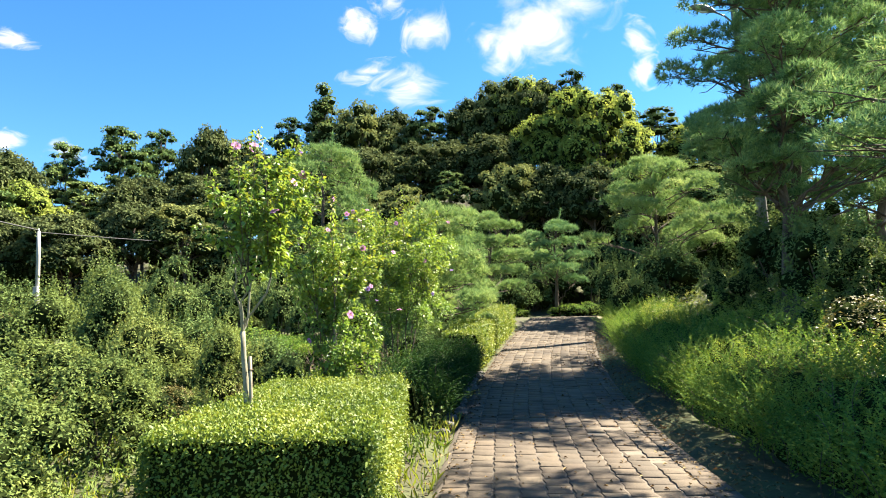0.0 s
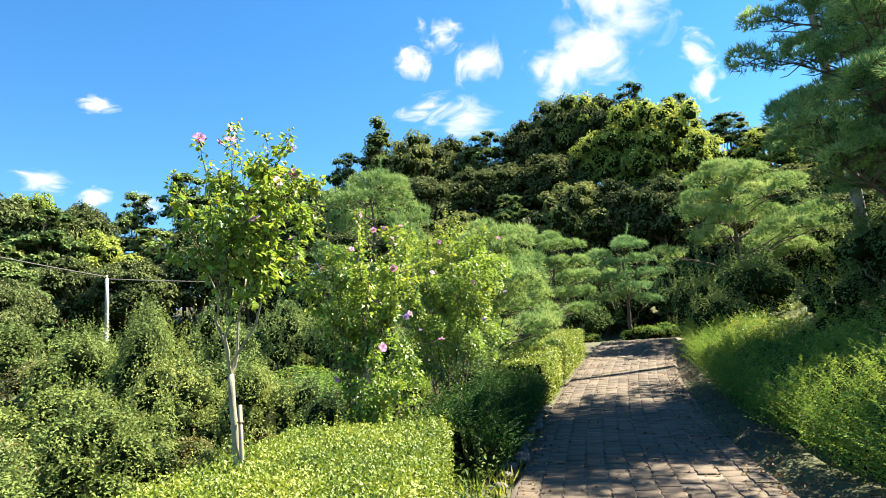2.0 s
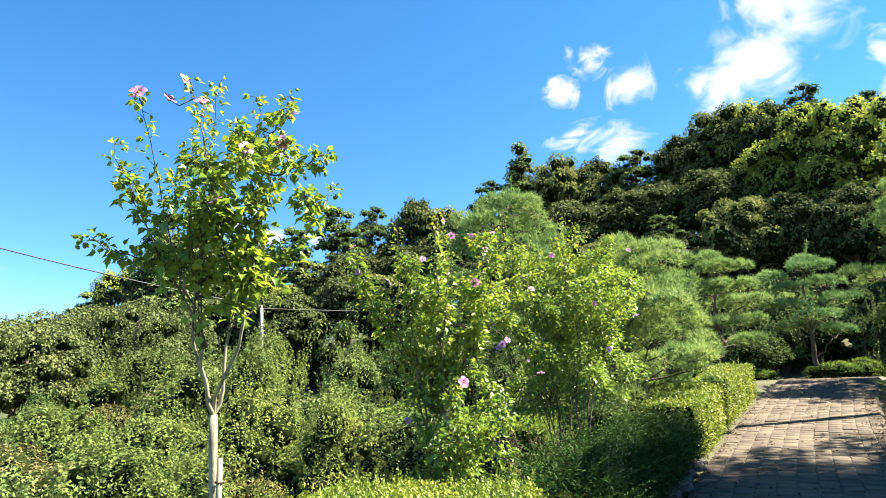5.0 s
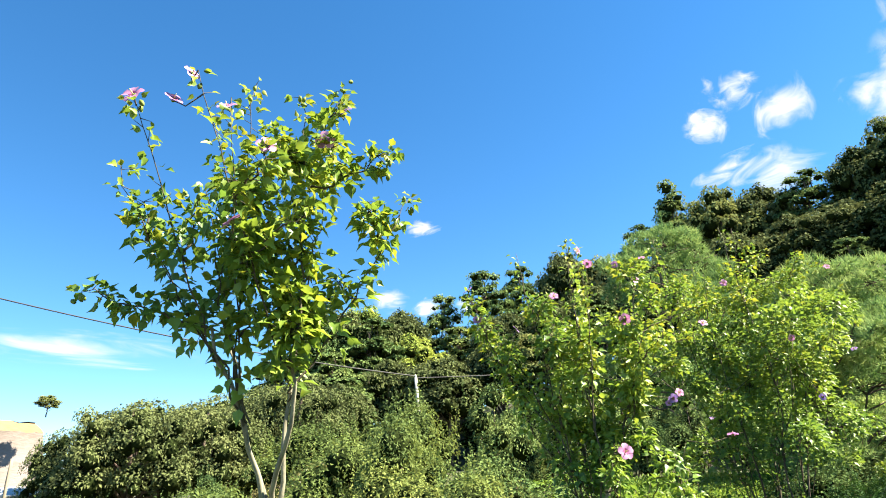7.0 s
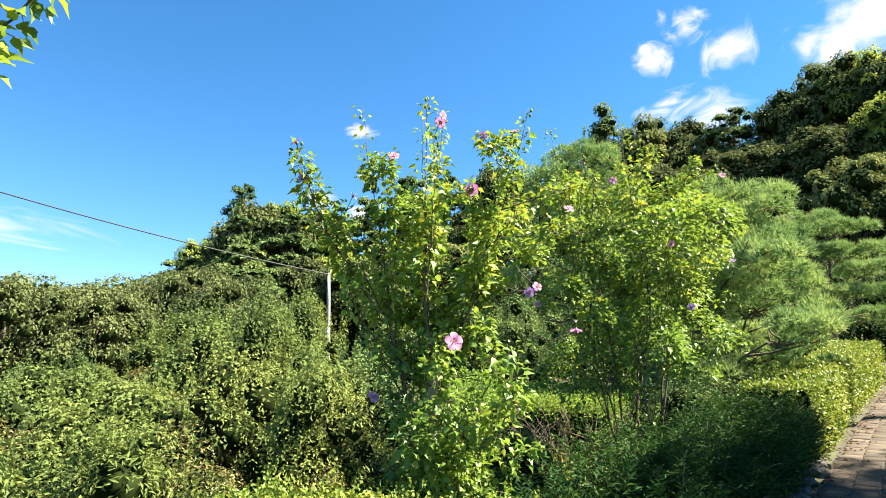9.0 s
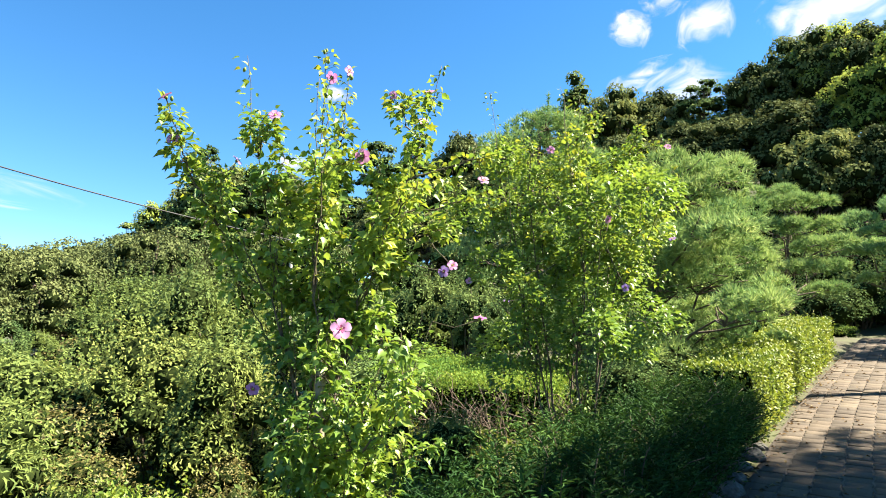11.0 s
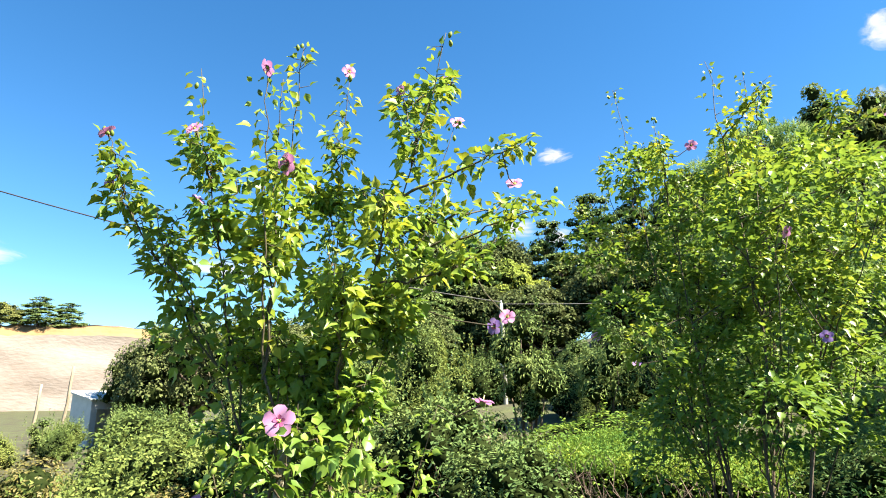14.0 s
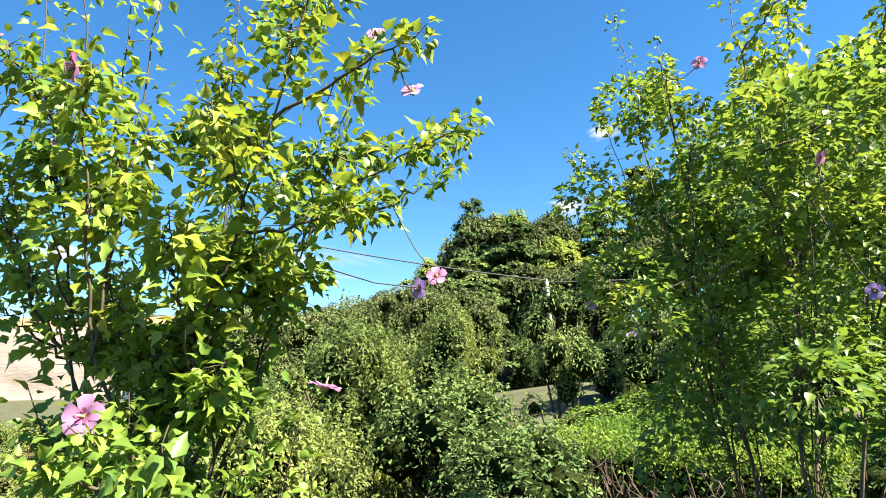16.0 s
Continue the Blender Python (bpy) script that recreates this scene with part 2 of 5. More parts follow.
def cloud_mat(name, strength):
    """White vapour that glows in place of being sunlit, with frayed, see-through edges."""
    m, n, l, p, out = material(name)
    n.remove(p)
    pos, info = n.new("ShaderNodeTexCoord"), n.new("ShaderNodeObjectInfo")
    off = n.new("ShaderNodeVectorMath")
    off.operation = "SCALE"
    off.inputs[0].default_value = (37.0, 11.0, 53.0)
    l.new(info.outputs["Random"], off.inputs["Scale"])
    mv = n.new("ShaderNodeVectorMath")
    mv.operation = "ADD"
    l.new(pos.outputs["Generated"], mv.inputs[0])
    l.new(off.outputs[0], mv.inputs[1])
    t1 = n.new("ShaderNodeTexNoise")
    t1.inputs["Scale"].default_value, t1.inputs["Detail"].default_value, t1.inputs["Roughness"].default_value = 2.8, 7, 0.54
    l.new(mv.outputs[0], t1.inputs["Vector"])
    t1.inputs["Distortion"].default_value = 0.7
    c = n.new("ShaderNodeVectorMath")
    c.operation = "SUBTRACT"
    c.inputs[1].default_value = (0.5, 0.5, 0.5)
    l.new(pos.outputs["Generated"], c.inputs[0])
    flat = n.new("ShaderNodeVectorMath")
    flat.operation = "MULTIPLY"
    flat.inputs[1].default_value = (2.0, 2.0, 0.0)
    l.new(c.outputs[0], flat.inputs[0])
    ln = n.new("ShaderNodeVectorMath")
    ln.operation = "LENGTH"
    l.new(flat.outputs[0], ln.inputs[0])
    d = n.new("ShaderNodeMath")
    d.operation = "MULTIPLY_ADD"
    d.inputs[1].default_value = 3.0
    l.new(t1.outputs["Fac"], d.inputs[0])
    neg = n.new("ShaderNodeMath")
    neg.operation = "MULTIPLY_ADD"
    neg.inputs[1].default_value, neg.inputs[2].default_value = -1.8, -0.36
    l.new(ln.outputs["Value"], neg.inputs[0])
    l.new(neg.outputs[0], d.inputs[2])
    fade = n.new("ShaderNodeMapRange")
    fade.interpolation_type = "SMOOTHSTEP"
    fade.inputs["From Min"].default_value, fade.inputs["From Max"].default_value = 0.0, 1.35
    l.new(d.outputs[0], fade.inputs["Value"])
    em, tr, ms = n.new("ShaderNodeEmission"), n.new("ShaderNodeBsdfTransparent"), n.new("ShaderNodeMixShader")
    em.inputs["Color"].default_value, em.inputs["Strength"].default_value = (1.0, 0.98, 0.96, 1), strength
    l.new(fade.outputs[0], ms.inputs[0])
    l.new(tr.outputs[0], ms.inputs[1])
    l.new(em.outputs[0], ms.inputs[2])
    l.new(ms.outputs[0], out.inputs[0])
    return m


M_PAVER = paver_mat()
M_CLOUD = cloud_mat("cloud_white", 0.228)


# ---- mesh helpers ----
def mesh_of(name, verts, tris=None, quads=None, mat=None, smooth=False):
    """A mesh from arrays of vertices, triangles and quads."""
    me = bpy.data.meshes.new(name)
    verts = np.asarray(verts, np.float32).reshape(-1, 3)
    tris = np.zeros((0, 3), np.int32) if tris is None else np.asarray(tris, np.int32).reshape(-1, 3)
    quads = np.zeros((0, 4), np.int32) if quads is None else np.asarray(quads, np.int32).reshape(-1, 4)
    me.vertices.add(len(verts))
    me.vertices.foreach_set("co", verts.ravel())
    loops = np.concatenate([tris.ravel(), quads.ravel()])
    me.loops.add(len(loops))
    me.loops.foreach_set("vertex_index", loops)
    nt, nq = len(tris), len(quads)
    me.polygons.add(nt + nq)
    me.polygons.foreach_set("loop_start", np.concatenate([np.arange(nt) * 3, nt * 3 + np.arange(nq) * 4]).astype(np.int32))
    if smooth:
        me.polygons.foreach_set("use_smooth", np.ones(nt + nq, bool))
    me.update(calc_edges=True)
    if mat:
        me.materials.append(mat)
    return me


class Pile:
    """Gathers pieces of geometry into one mesh."""

    def __init__(self):
        self.v, self.t, self.q, self.n = [], [], [], 0

    def add(self, v, t=None, q=None):
        v = np.asarray(v, float).reshape(-1, 3)
        self.v.append(v)
        if t is not None and len(t):
            self.t.append(np.asarray(t).reshape(-1, 3) + self.n)
        if q is not None and len(q):
            self.q.append(np.asarray(q).reshape(-1, 4) + self.n)
        self.n += len(v)

    def mesh(self, name, mat, smooth=False):
        return mesh_of(name, np.concatenate(self.v) if self.v else np.zeros((0, 3)), np.concatenate(self.t) if self.t else None,
                       np.concatenate(self.q) if self.q else None, mat, smooth)


def part(name, me, parent, label=""):
    ob = new(name, me)
    ob.parent = parent
    return tagged(ob, label)


def thing(name, place, label, category, group="", kind="", turn=0.0):
    ob = new(name)
    ob.empty_display_size = 0.2
    ob.matrix_basis = pose(*place, 0, 0, turn)
    return tagged(ob, label, category, group, kind)


def unit(a):
    return a / np.maximum(np.linalg.norm(a, axis=-1, keepdims=True), 1e-9)


def rand_dirs(rng, n):
    return unit(rng.normal(size=(n, 3)))


def leaves(pile, rng, P, D, N, L, W, kind="plain", fold=0.18, droop=0.15):
    """Leaves from base points P along D with normals N; chip: one facet, for far crowns; plain: two facets; toothed: a lobed outline of two folded halves."""
    n = len(P)
    if n == 0:
        return
    D = unit(D)
    S = unit(np.cross(D, N))
    N = np.cross(S, D)
    L = np.broadcast_to(np.asarray(L, float), (n,))[:, None]
    W = np.broadcast_to(np.asarray(W, float), (n,))[:, None]
    up = N * W * fold
    if kind == "chip":
        v = np.stack([P, P + D * L * 0.7 + S * W / 2 + up, P + D * L - S * W * 0.4 - N * L * droop], 1)
        pile.add(v, np.arange(n)[:, None] * 3 + [0, 2, 1])
    elif kind == "plain":
        v = np.stack([P, P + D * L * 0.45 + S * W / 2 + up, P + D * L - N * L * droop, P + D * L * 0.45 - S * W / 2 + up], 1)
        i = np.arange(n)[:, None] * 4
        pile.add(v, np.concatenate([i + [0, 2, 1], i + [0, 3, 2]]))
    else:
        v = np.stack([P, P + D * L * 0.22 + S * W * 0.46 + up, P + D * L * 0.5 + S * W * 0.40 + up * 1.2, P + D * L * 0.62 + S * W * 0.22 + up * 0.5,
                      P + D * L - N * L * droop, P + D * L * 0.62 - S * W * 0.22 + up * 0.5, P + D * L * 0.5 - S * W * 0.40 + up * 1.2, P + D * L * 0.22 - S * W * 0.46 + up,
                      P + D * L * 0.45], 1)
        i = np.arange(n)[:, None] * 9
        pile.add(v, np.concatenate([i + f for f in ([0, 8, 1], [0, 7, 8], [1, 8, 2], [2, 8, 3], [3, 8, 4], [8, 5, 4], [8, 6, 5], [8, 7, 6])]))


def tube(pile, pts, radii, sides=6):
    """A tapered round stem along points."""
    pts = np.asarray(pts, float)
    k = len(pts)
    radii = np.broadcast_to(np.asarray(radii, float), (k,))
    tan = unit(np.gradient(pts, axis=0))
    ref = np.array([1.0, 0.13, 0.07]) if abs(tan[0][0]) < 0.9 else np.array([0.1, 1.0, 0.05])
    a = unit(np.cross(tan, ref))
    b = np.cross(tan, a)
    ang = np.arange(sides) * 2 * np.pi / sides
    v = pts[:, None] + radii[:, None, None] * (np.cos(ang)[None, :, None] * a[:, None] + np.sin(ang)[None, :, None] * b[:, None])
    i, j = np.meshgrid(np.arange(k - 1), np.arange(sides), indexing="ij")
    jn = (j + 1) % sides
    q = np.stack([i * sides + j, i * sides + jn, (i + 1) * sides + jn, (i + 1) * sides + j], -1).reshape(-1, 4)
    v = np.concatenate([v.reshape(-1, 3), pts[-1:]])
    top = np.stack([np.full(sides, k * sides), (k - 1) * sides + np.arange(sides), (k - 1) * sides + (np.arange(sides) + 1) % sides], -1)
    pile.add(v, top, q)


def bend(p0, p1, k, rng, wobble, sag=0.0):
    """A slightly crooked line from p0 to p1."""
    p0, p1 = np.asarray(p0, float), np.asarray(p1, float)
    s = np.linspace(0, 1, k)[:, None]
    w = rng.normal(size=(k, 3)) * wobble
    w[0] = w[-1] = 0
    return p0 + (p1 - p0) * s + w + np.array([0, 0, 1.0]) * sag * 4 * s * (1 - s)


def shell(rng, blobs, n, thick=0.35, low=-0.6):
    """Points on a heap of rounded lumps (centre, radii), with outward normals."""
    C = np.array([b[0] for b in blobs], float)
    R = np.array([np.broadcast_to(b[1], 3) for b in blobs], float)
    w = (R[:, 0] * R[:, 1] * R[:, 2]) ** (2 / 3)
    m = int(n * 2.2) + 50
    k = rng.choice(len(C), m, p=w / w.sum())
    u = rand_dirs(rng, m)
    ok = u[:, 2] > low + rng.random(m) * 0.3
    k, u = k[ok], u[ok]
    r = 1 - thick * rng.random(len(k)) ** 1.5
    P = C[k] + u * R[k] * r[:, None]
    inside = np.zeros(len(P), bool)
    for c, rr in zip(C, R):
        inside |= (((P - c) / rr) ** 2).sum(1) < 0.5
    P, N = P[~inside], unit(u[~inside] / R[k[~inside]])
    return P[:n], N[:n]


def foliage(pile, rng, blobs, n, length, width, up=0.5, spread=0.7, thick=0.35, low=-0.6, kind="plain"):
    """Leaves over a heap of lumps."""
    P, N = shell(rng, blobs, n, thick, low)
    N2 = unit(N + np.array([0, 0, up]) + rng.normal(size=P.shape) * spread)
    D = unit(np.cross(N2, rand_dirs(rng, len(P))) + N * 0.3 - np.array([0, 0, 0.25]))
    s = 0.65 + 0.7 * rng.random(len(P))
    leaves(pile, rng, P, D, N2, length * s, width * s, kind)


def needles(pile, rng, P, N, count, length, width):
    """Tufts of pine needles that fan out round N at each point."""
    n = len(P)
    D = unit(np.repeat(N, count, 0) * 0.9 + rng.normal(size=(n * count, 3)) * 0.55)
    B = np.repeat(P, count, 0)
    S = unit(np.cross(D, rand_dirs(rng, n * count))) * width * 0.5
    L = length * (0.6 + 0.6 * rng.random((n * count, 1)))
    v = np.stack([B - S, B + S, B + D * L], 1)
    i = np.arange(n * count)[:, None] * 3
    pile.add(v, i + [0, 1, 2])


# ---- the lie of the land ----
def path_x(y):
    """Middle line of the paved path."""
    y = np.asarray(y, float)
    yy = np.clip(y, -30, 30)
    return 0.93 + 0.012 * yy + 0.0061 * yy * np.abs(yy) + (y - yy) * 0.35


def path_z(y):
    y = np.asarray(y, float)
    a = np.clip(y, -40, 23)
    return 0.022 * a + 0.0036 * np.clip(a - 5, 0, None) ** 2 + np.clip(y - 23, 0, 3) * 0.02


HALF = 1.22           # half the path's width
RIDGE_AZ = np.array([-180, -130, -100, -75, -62, -50, -46, -36, -28, -20, -10, 0, 8, 16, 22, 34, 60, 90, 130, 180.0])
RIDGE_H = np.array([0, 0, 0, 0, 0.3, 1.8, 4.2, 6.0, 8.2, 10.0, 12.0, 13.0, 15.0, 14.5, 12.0, 9.0, 7.0, 5.0, 0, 0.0])


def smooth01(t):
    t = np.clip(t, 0, 1)
    return t * t * (3 - 2 * t)


def land(x, y):
    """Ground height: the path's long rise, the bank beside it, the wooded hill behind."""
    x, y = np.asarray(x, float), np.asarray(y, float)
    r, az = np.hypot(x, y - 5), np.degrees(np.arctan2(x, y - 5))
    base = path_z(np.clip(y, -30, 26)) * smooth01(1.6 - np.hypot(np.maximum(np.abs(x - path_x(y)) - 4, 0), 0) / 18)
    hill = np.interp(az, RIDGE_AZ, RIDGE_H) * smooth01((r - 27) / 33) * smooth01((420 - r) / 300)
    right = x - path_x(y) - HALF - 0.9
    bank = 1.5 * smooth01(right / 5) * smooth01((y + 12) / 10) * smooth01((60 - r) / 20)
    return base + hill + bank


def ground_sheet():
    g = np.sinh(np.linspace(-6.2, 6.2, 231)) / np.sinh(6.2) * 900
    X, Y = np.meshgrid(g, g + 6, indexing="ij")
    Z = land(X, Y)
    near = np.abs(X - path_x(Y)) < HALF + 0.25
    bump = np.array([noise.noise(Vector((x * 0.8, y * 0.8, 0))) for x, y in zip(X.ravel(), Y.ravel())]).reshape(X.shape)
    Z = Z + np.where(near, -0.09, 0.06 * bump - 0.01)
    k = len(g)
    i, j = np.meshgrid(np.arange(k - 1), np.arange(k - 1), indexing="ij")
    q = np.stack([i * k + j, (i + 1) * k + j, (i + 1) * k + j + 1, i * k + j + 1], -1)
    ob = new("ground", mesh_of("ground", np.stack([X, Y, Z], -1), None, q, M_EARTH, True))
    return tagged(ob, "earth and leaf litter with thin grass, rising into a hill", "ground", kind="structure")


ground_sheet()


# ---- the paved path ----
def path_bed():
    ys = np.linspace(-12, 30, 261)
    cols = np.array([-HALF - 0.12, -HALF, 0, HALF, HALF + 0.12])
    X = path_x(ys)[:, None] + cols[None]
    Z = path_z(ys)[:, None] - 0.018 + np.array([-0.12, 0, 0, 0, -0.12])[None] + 0.007
    v = np.stack([X, np.repeat(ys[:, None], 5, 1), Z], -1)
    i, j = np.meshgrid(np.arange(260), np.arange(4), indexing="ij")
    q = np.stack([i * 5 + j, i * 5 + j + 1, (i + 1) * 5 + j + 1, (i + 1) * 5 + j], -1)
    ob = new("pavement", mesh_of("pavement", v, None, q, M_SOIL))
    return tagged(ob, "footpath of worn concrete pavers on a sand bed", "path", kind="structure")


PATH = path_bed()
ROW, COL = 0.205, 0.22


def paver_shape(rng, w, l):
    """One waisted paver with chamfered edges; origin at its middle, top at 0."""
    out = np.array([(-1, -1), (-0.35, -1), (0.35, -1), (1, -1), (0.86, 0), (1, 1), (0.35, 1), (-0.35, 1), (-1, 1), (-0.86, 0)], float)
    out = out * (w / 2, l / 2)
    k = len(out)
    c = 1 - 0.004 / (w / 2)
    z = rng.normal(size=3) * 0.0015
    top = np.c_[out * c, out @ z[:2] * 10 + z[2]]
    rim = np.c_[out, top[:, 2] - 0.0025]
    low = np.c_[out, np.full(k, -0.03)]
    v = np.concatenate([top, rim, low, [[0, 0, z[2]]]])
    a = np.arange(k)
    b = (a + 1) % k
    q = np.concatenate([np.stack([k + a, k + b, b, a], -1), np.stack([2 * k + a, 2 * k + b, k + b, k + a], -1)])
    t = np.stack([np.full(k, 3 * k), a, b], -1)
    return v, t, q


def lay_path():
    rng = np.random.default_rng(5)
    shapes = [paver_shape(rng, COL - 0.006, ROW - 0.003) for _ in range(6)]
    meshes = [mesh_of("paver", v, t, q, M_PAVER) for v, t, q in shapes]
    rest = Pile()
    n_col = int(2 * HALF / COL)
    for r in range(int(37.5 / ROW)):
        for c in range(n_col):
            y = -8 + r * ROW + (ROW / 2 if c % 2 else 0)
            off = (c - (n_col - 1) / 2) * COL
            slope = float(path_x(y + 0.1) - path_x(y - 0.1)) / 0.2
            rise = float(path_z(y + 0.1) - path_z(y - 0.1)) / 0.2
            x = float(path_x(y)) + off
            z = float(path_z(y)) + rng.normal() * 0.003 + 0.012 * noise.noise(Vector((x * 1.5, y * 1.5, 3)))
            m = pose(x, y, z, math.degrees(math.atan(rise)), rng.normal() * 0.5, -math.degrees(math.atan(slope)) + rng.normal() * 0.6)
            k = rng.integers(6)
            if 4.6 < y < 9.75:
                ob = new("paver", meshes[k])
                ob.parent = PATH
                ob.matrix_basis = m
            else:
                v, t, q = shapes[k]
                mm = np.array(m)
                rest.add(v @ mm[:3, :3].T + mm[:3, 3], t, q)
    part("paver_field", rest.mesh("paver_field", M_PAVER), PATH)["kind"] = "stuff"


# ---- hedges ----
def clipped_hedge(name, x0, x1, y0, y1, height, n, leaf, mat, label, sprouts=0, seed=1, follow=None, ragged=0.02, edge=0.06):
    """A sheared hedge: a near-black core, standing in for inner shade, within a skin of small leaves; follow: shifts it
    sideways along y.
    """
    rng = np.random.default_rng(seed)
    cx, cy = (x0 + x1) / 2, (y0 + y1) / 2
    base = float(land(cx + (follow(cy) if follow else 0), cy))
    ob = thing(name, (cx + (float(follow(cy)) if follow else 0), cy, base - 0.02), label, "hedge")

    def shift(y):
        return (follow(y + cy) - follow(cy)) if follow else 0 * y

    def floor(x, y):
        return land(x + cx + (float(follow(cy)) if follow else 0), y + cy) - base

    hx, hy = (x1 - x0) / 2, (y1 - y0) / 2
    areas = np.array([4 * hx * hy * 1.2, 2 * hy * height, 2 * hy * height, 2.6 * hx * height, 2.6 * hx * height])
    k = rng.choice(5, n, p=areas / areas.sum())
    a, b = rng.uniform(-1, 1, n), rng.uniform(0, 1, n)
    P, N = np.zeros((n, 3)), np.zeros((n, 3))
    top = k == 0
    P[top] = np.c_[a[top] * hx, (b[top] * 2 - 1) * hy, np.full(top.sum(), height)]
    N[top] = (0, 0, 1)
    for side, f in ((1, 1.0), (2, -1.0)):
        s = k == side
        P[s], N[s] = np.c_[np.full(s.sum(), f * hx), a[s] * hy, b[s] * height], (f, 0, 0)
    for side, f in ((3, 1.0), (4, -1.0)):
        s = k == side
        P[s], N[s] = np.c_[a[s] * hx, np.full(s.sum(), f * hy), b[s] * height], (0, f, 0)
    # round the edges, and let the skin swell and sink
    q = np.clip(P, [-hx + edge, -hy + edge, -1], [hx - edge, hy - edge, height - edge])
    d = P - q
    P = q + unit(d) * np.minimum(np.linalg.norm(d, axis=1, keepdims=True), edge)
    wav = np.array([noise.noise(Vector((p[0] * 2.2 + seed, p[1] * 2.2, p[2] * 2.2))) for p in P])
    P = P + N * (wav * 0.04 + rng.normal(size=n) * ragged - 0.13 * rng.random(n) ** 2)[:, None]
    P[:, 0] += shift(P[:, 1])
    P[:, 2] += floor(P[:, 0], P[:, 1])
    N2 = unit(N * 0.8 + np.array([0, 0, 0.35]) + rng.normal(size=(n, 3)) * 0.45)
    D = unit(np.cross(N2, rand_dirs(rng, n)) + N * 0.5 + np.array([0, 0, 0.3]))
    s = 0.6 + 0.8 * rng.random(n)
    pile = Pile()
    leaves(pile, rng, P, D, N2, leaf * s, leaf * 0.6 * s)
    for _ in range(sprouts):
        x, y = rng.uniform(-hx, hx), rng.uniform(-hy, hy)
        x += float(np.asarray(shift(np.array(y))))
        h = rng.uniform(0.05, 0.22)
        p0 = np.array([x, y, height - 0.05 + float(floor(x, y))])
        lean = np.array([rng.normal() * 0.35, rng.normal() * 0.35, 1.0])
        m = int(6 + h * 40)
        t = np.linspace(0, 1, m)[:, None]
        Q = p0 + lean * h * t
        Dq = unit(rng.normal(size=(m, 3)) * 0.7 + np.array([0, 0, 0.6]))
        leaves(pile, rng, Q, Dq, unit(rng.normal(size=(m, 3)) + np.array([0, 0, 0.8])), leaf * (1.2 - 0.5 * t[:, 0]), leaf * 0.5)
    part("foliage", pile.mesh("foliage", mat), ob)
    # The core's near-black colour supplies the shade seen between the leaves.
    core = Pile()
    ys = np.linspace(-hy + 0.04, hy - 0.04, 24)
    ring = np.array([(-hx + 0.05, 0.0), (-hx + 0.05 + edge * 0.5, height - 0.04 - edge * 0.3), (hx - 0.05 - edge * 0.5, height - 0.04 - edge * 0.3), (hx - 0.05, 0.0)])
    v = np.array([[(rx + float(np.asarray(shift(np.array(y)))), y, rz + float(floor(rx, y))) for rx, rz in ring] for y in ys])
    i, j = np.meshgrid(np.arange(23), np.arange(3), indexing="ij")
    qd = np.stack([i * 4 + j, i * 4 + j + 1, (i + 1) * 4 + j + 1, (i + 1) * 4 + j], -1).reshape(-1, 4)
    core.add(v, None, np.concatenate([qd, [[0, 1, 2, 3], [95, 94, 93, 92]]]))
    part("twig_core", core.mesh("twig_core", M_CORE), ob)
    return ob


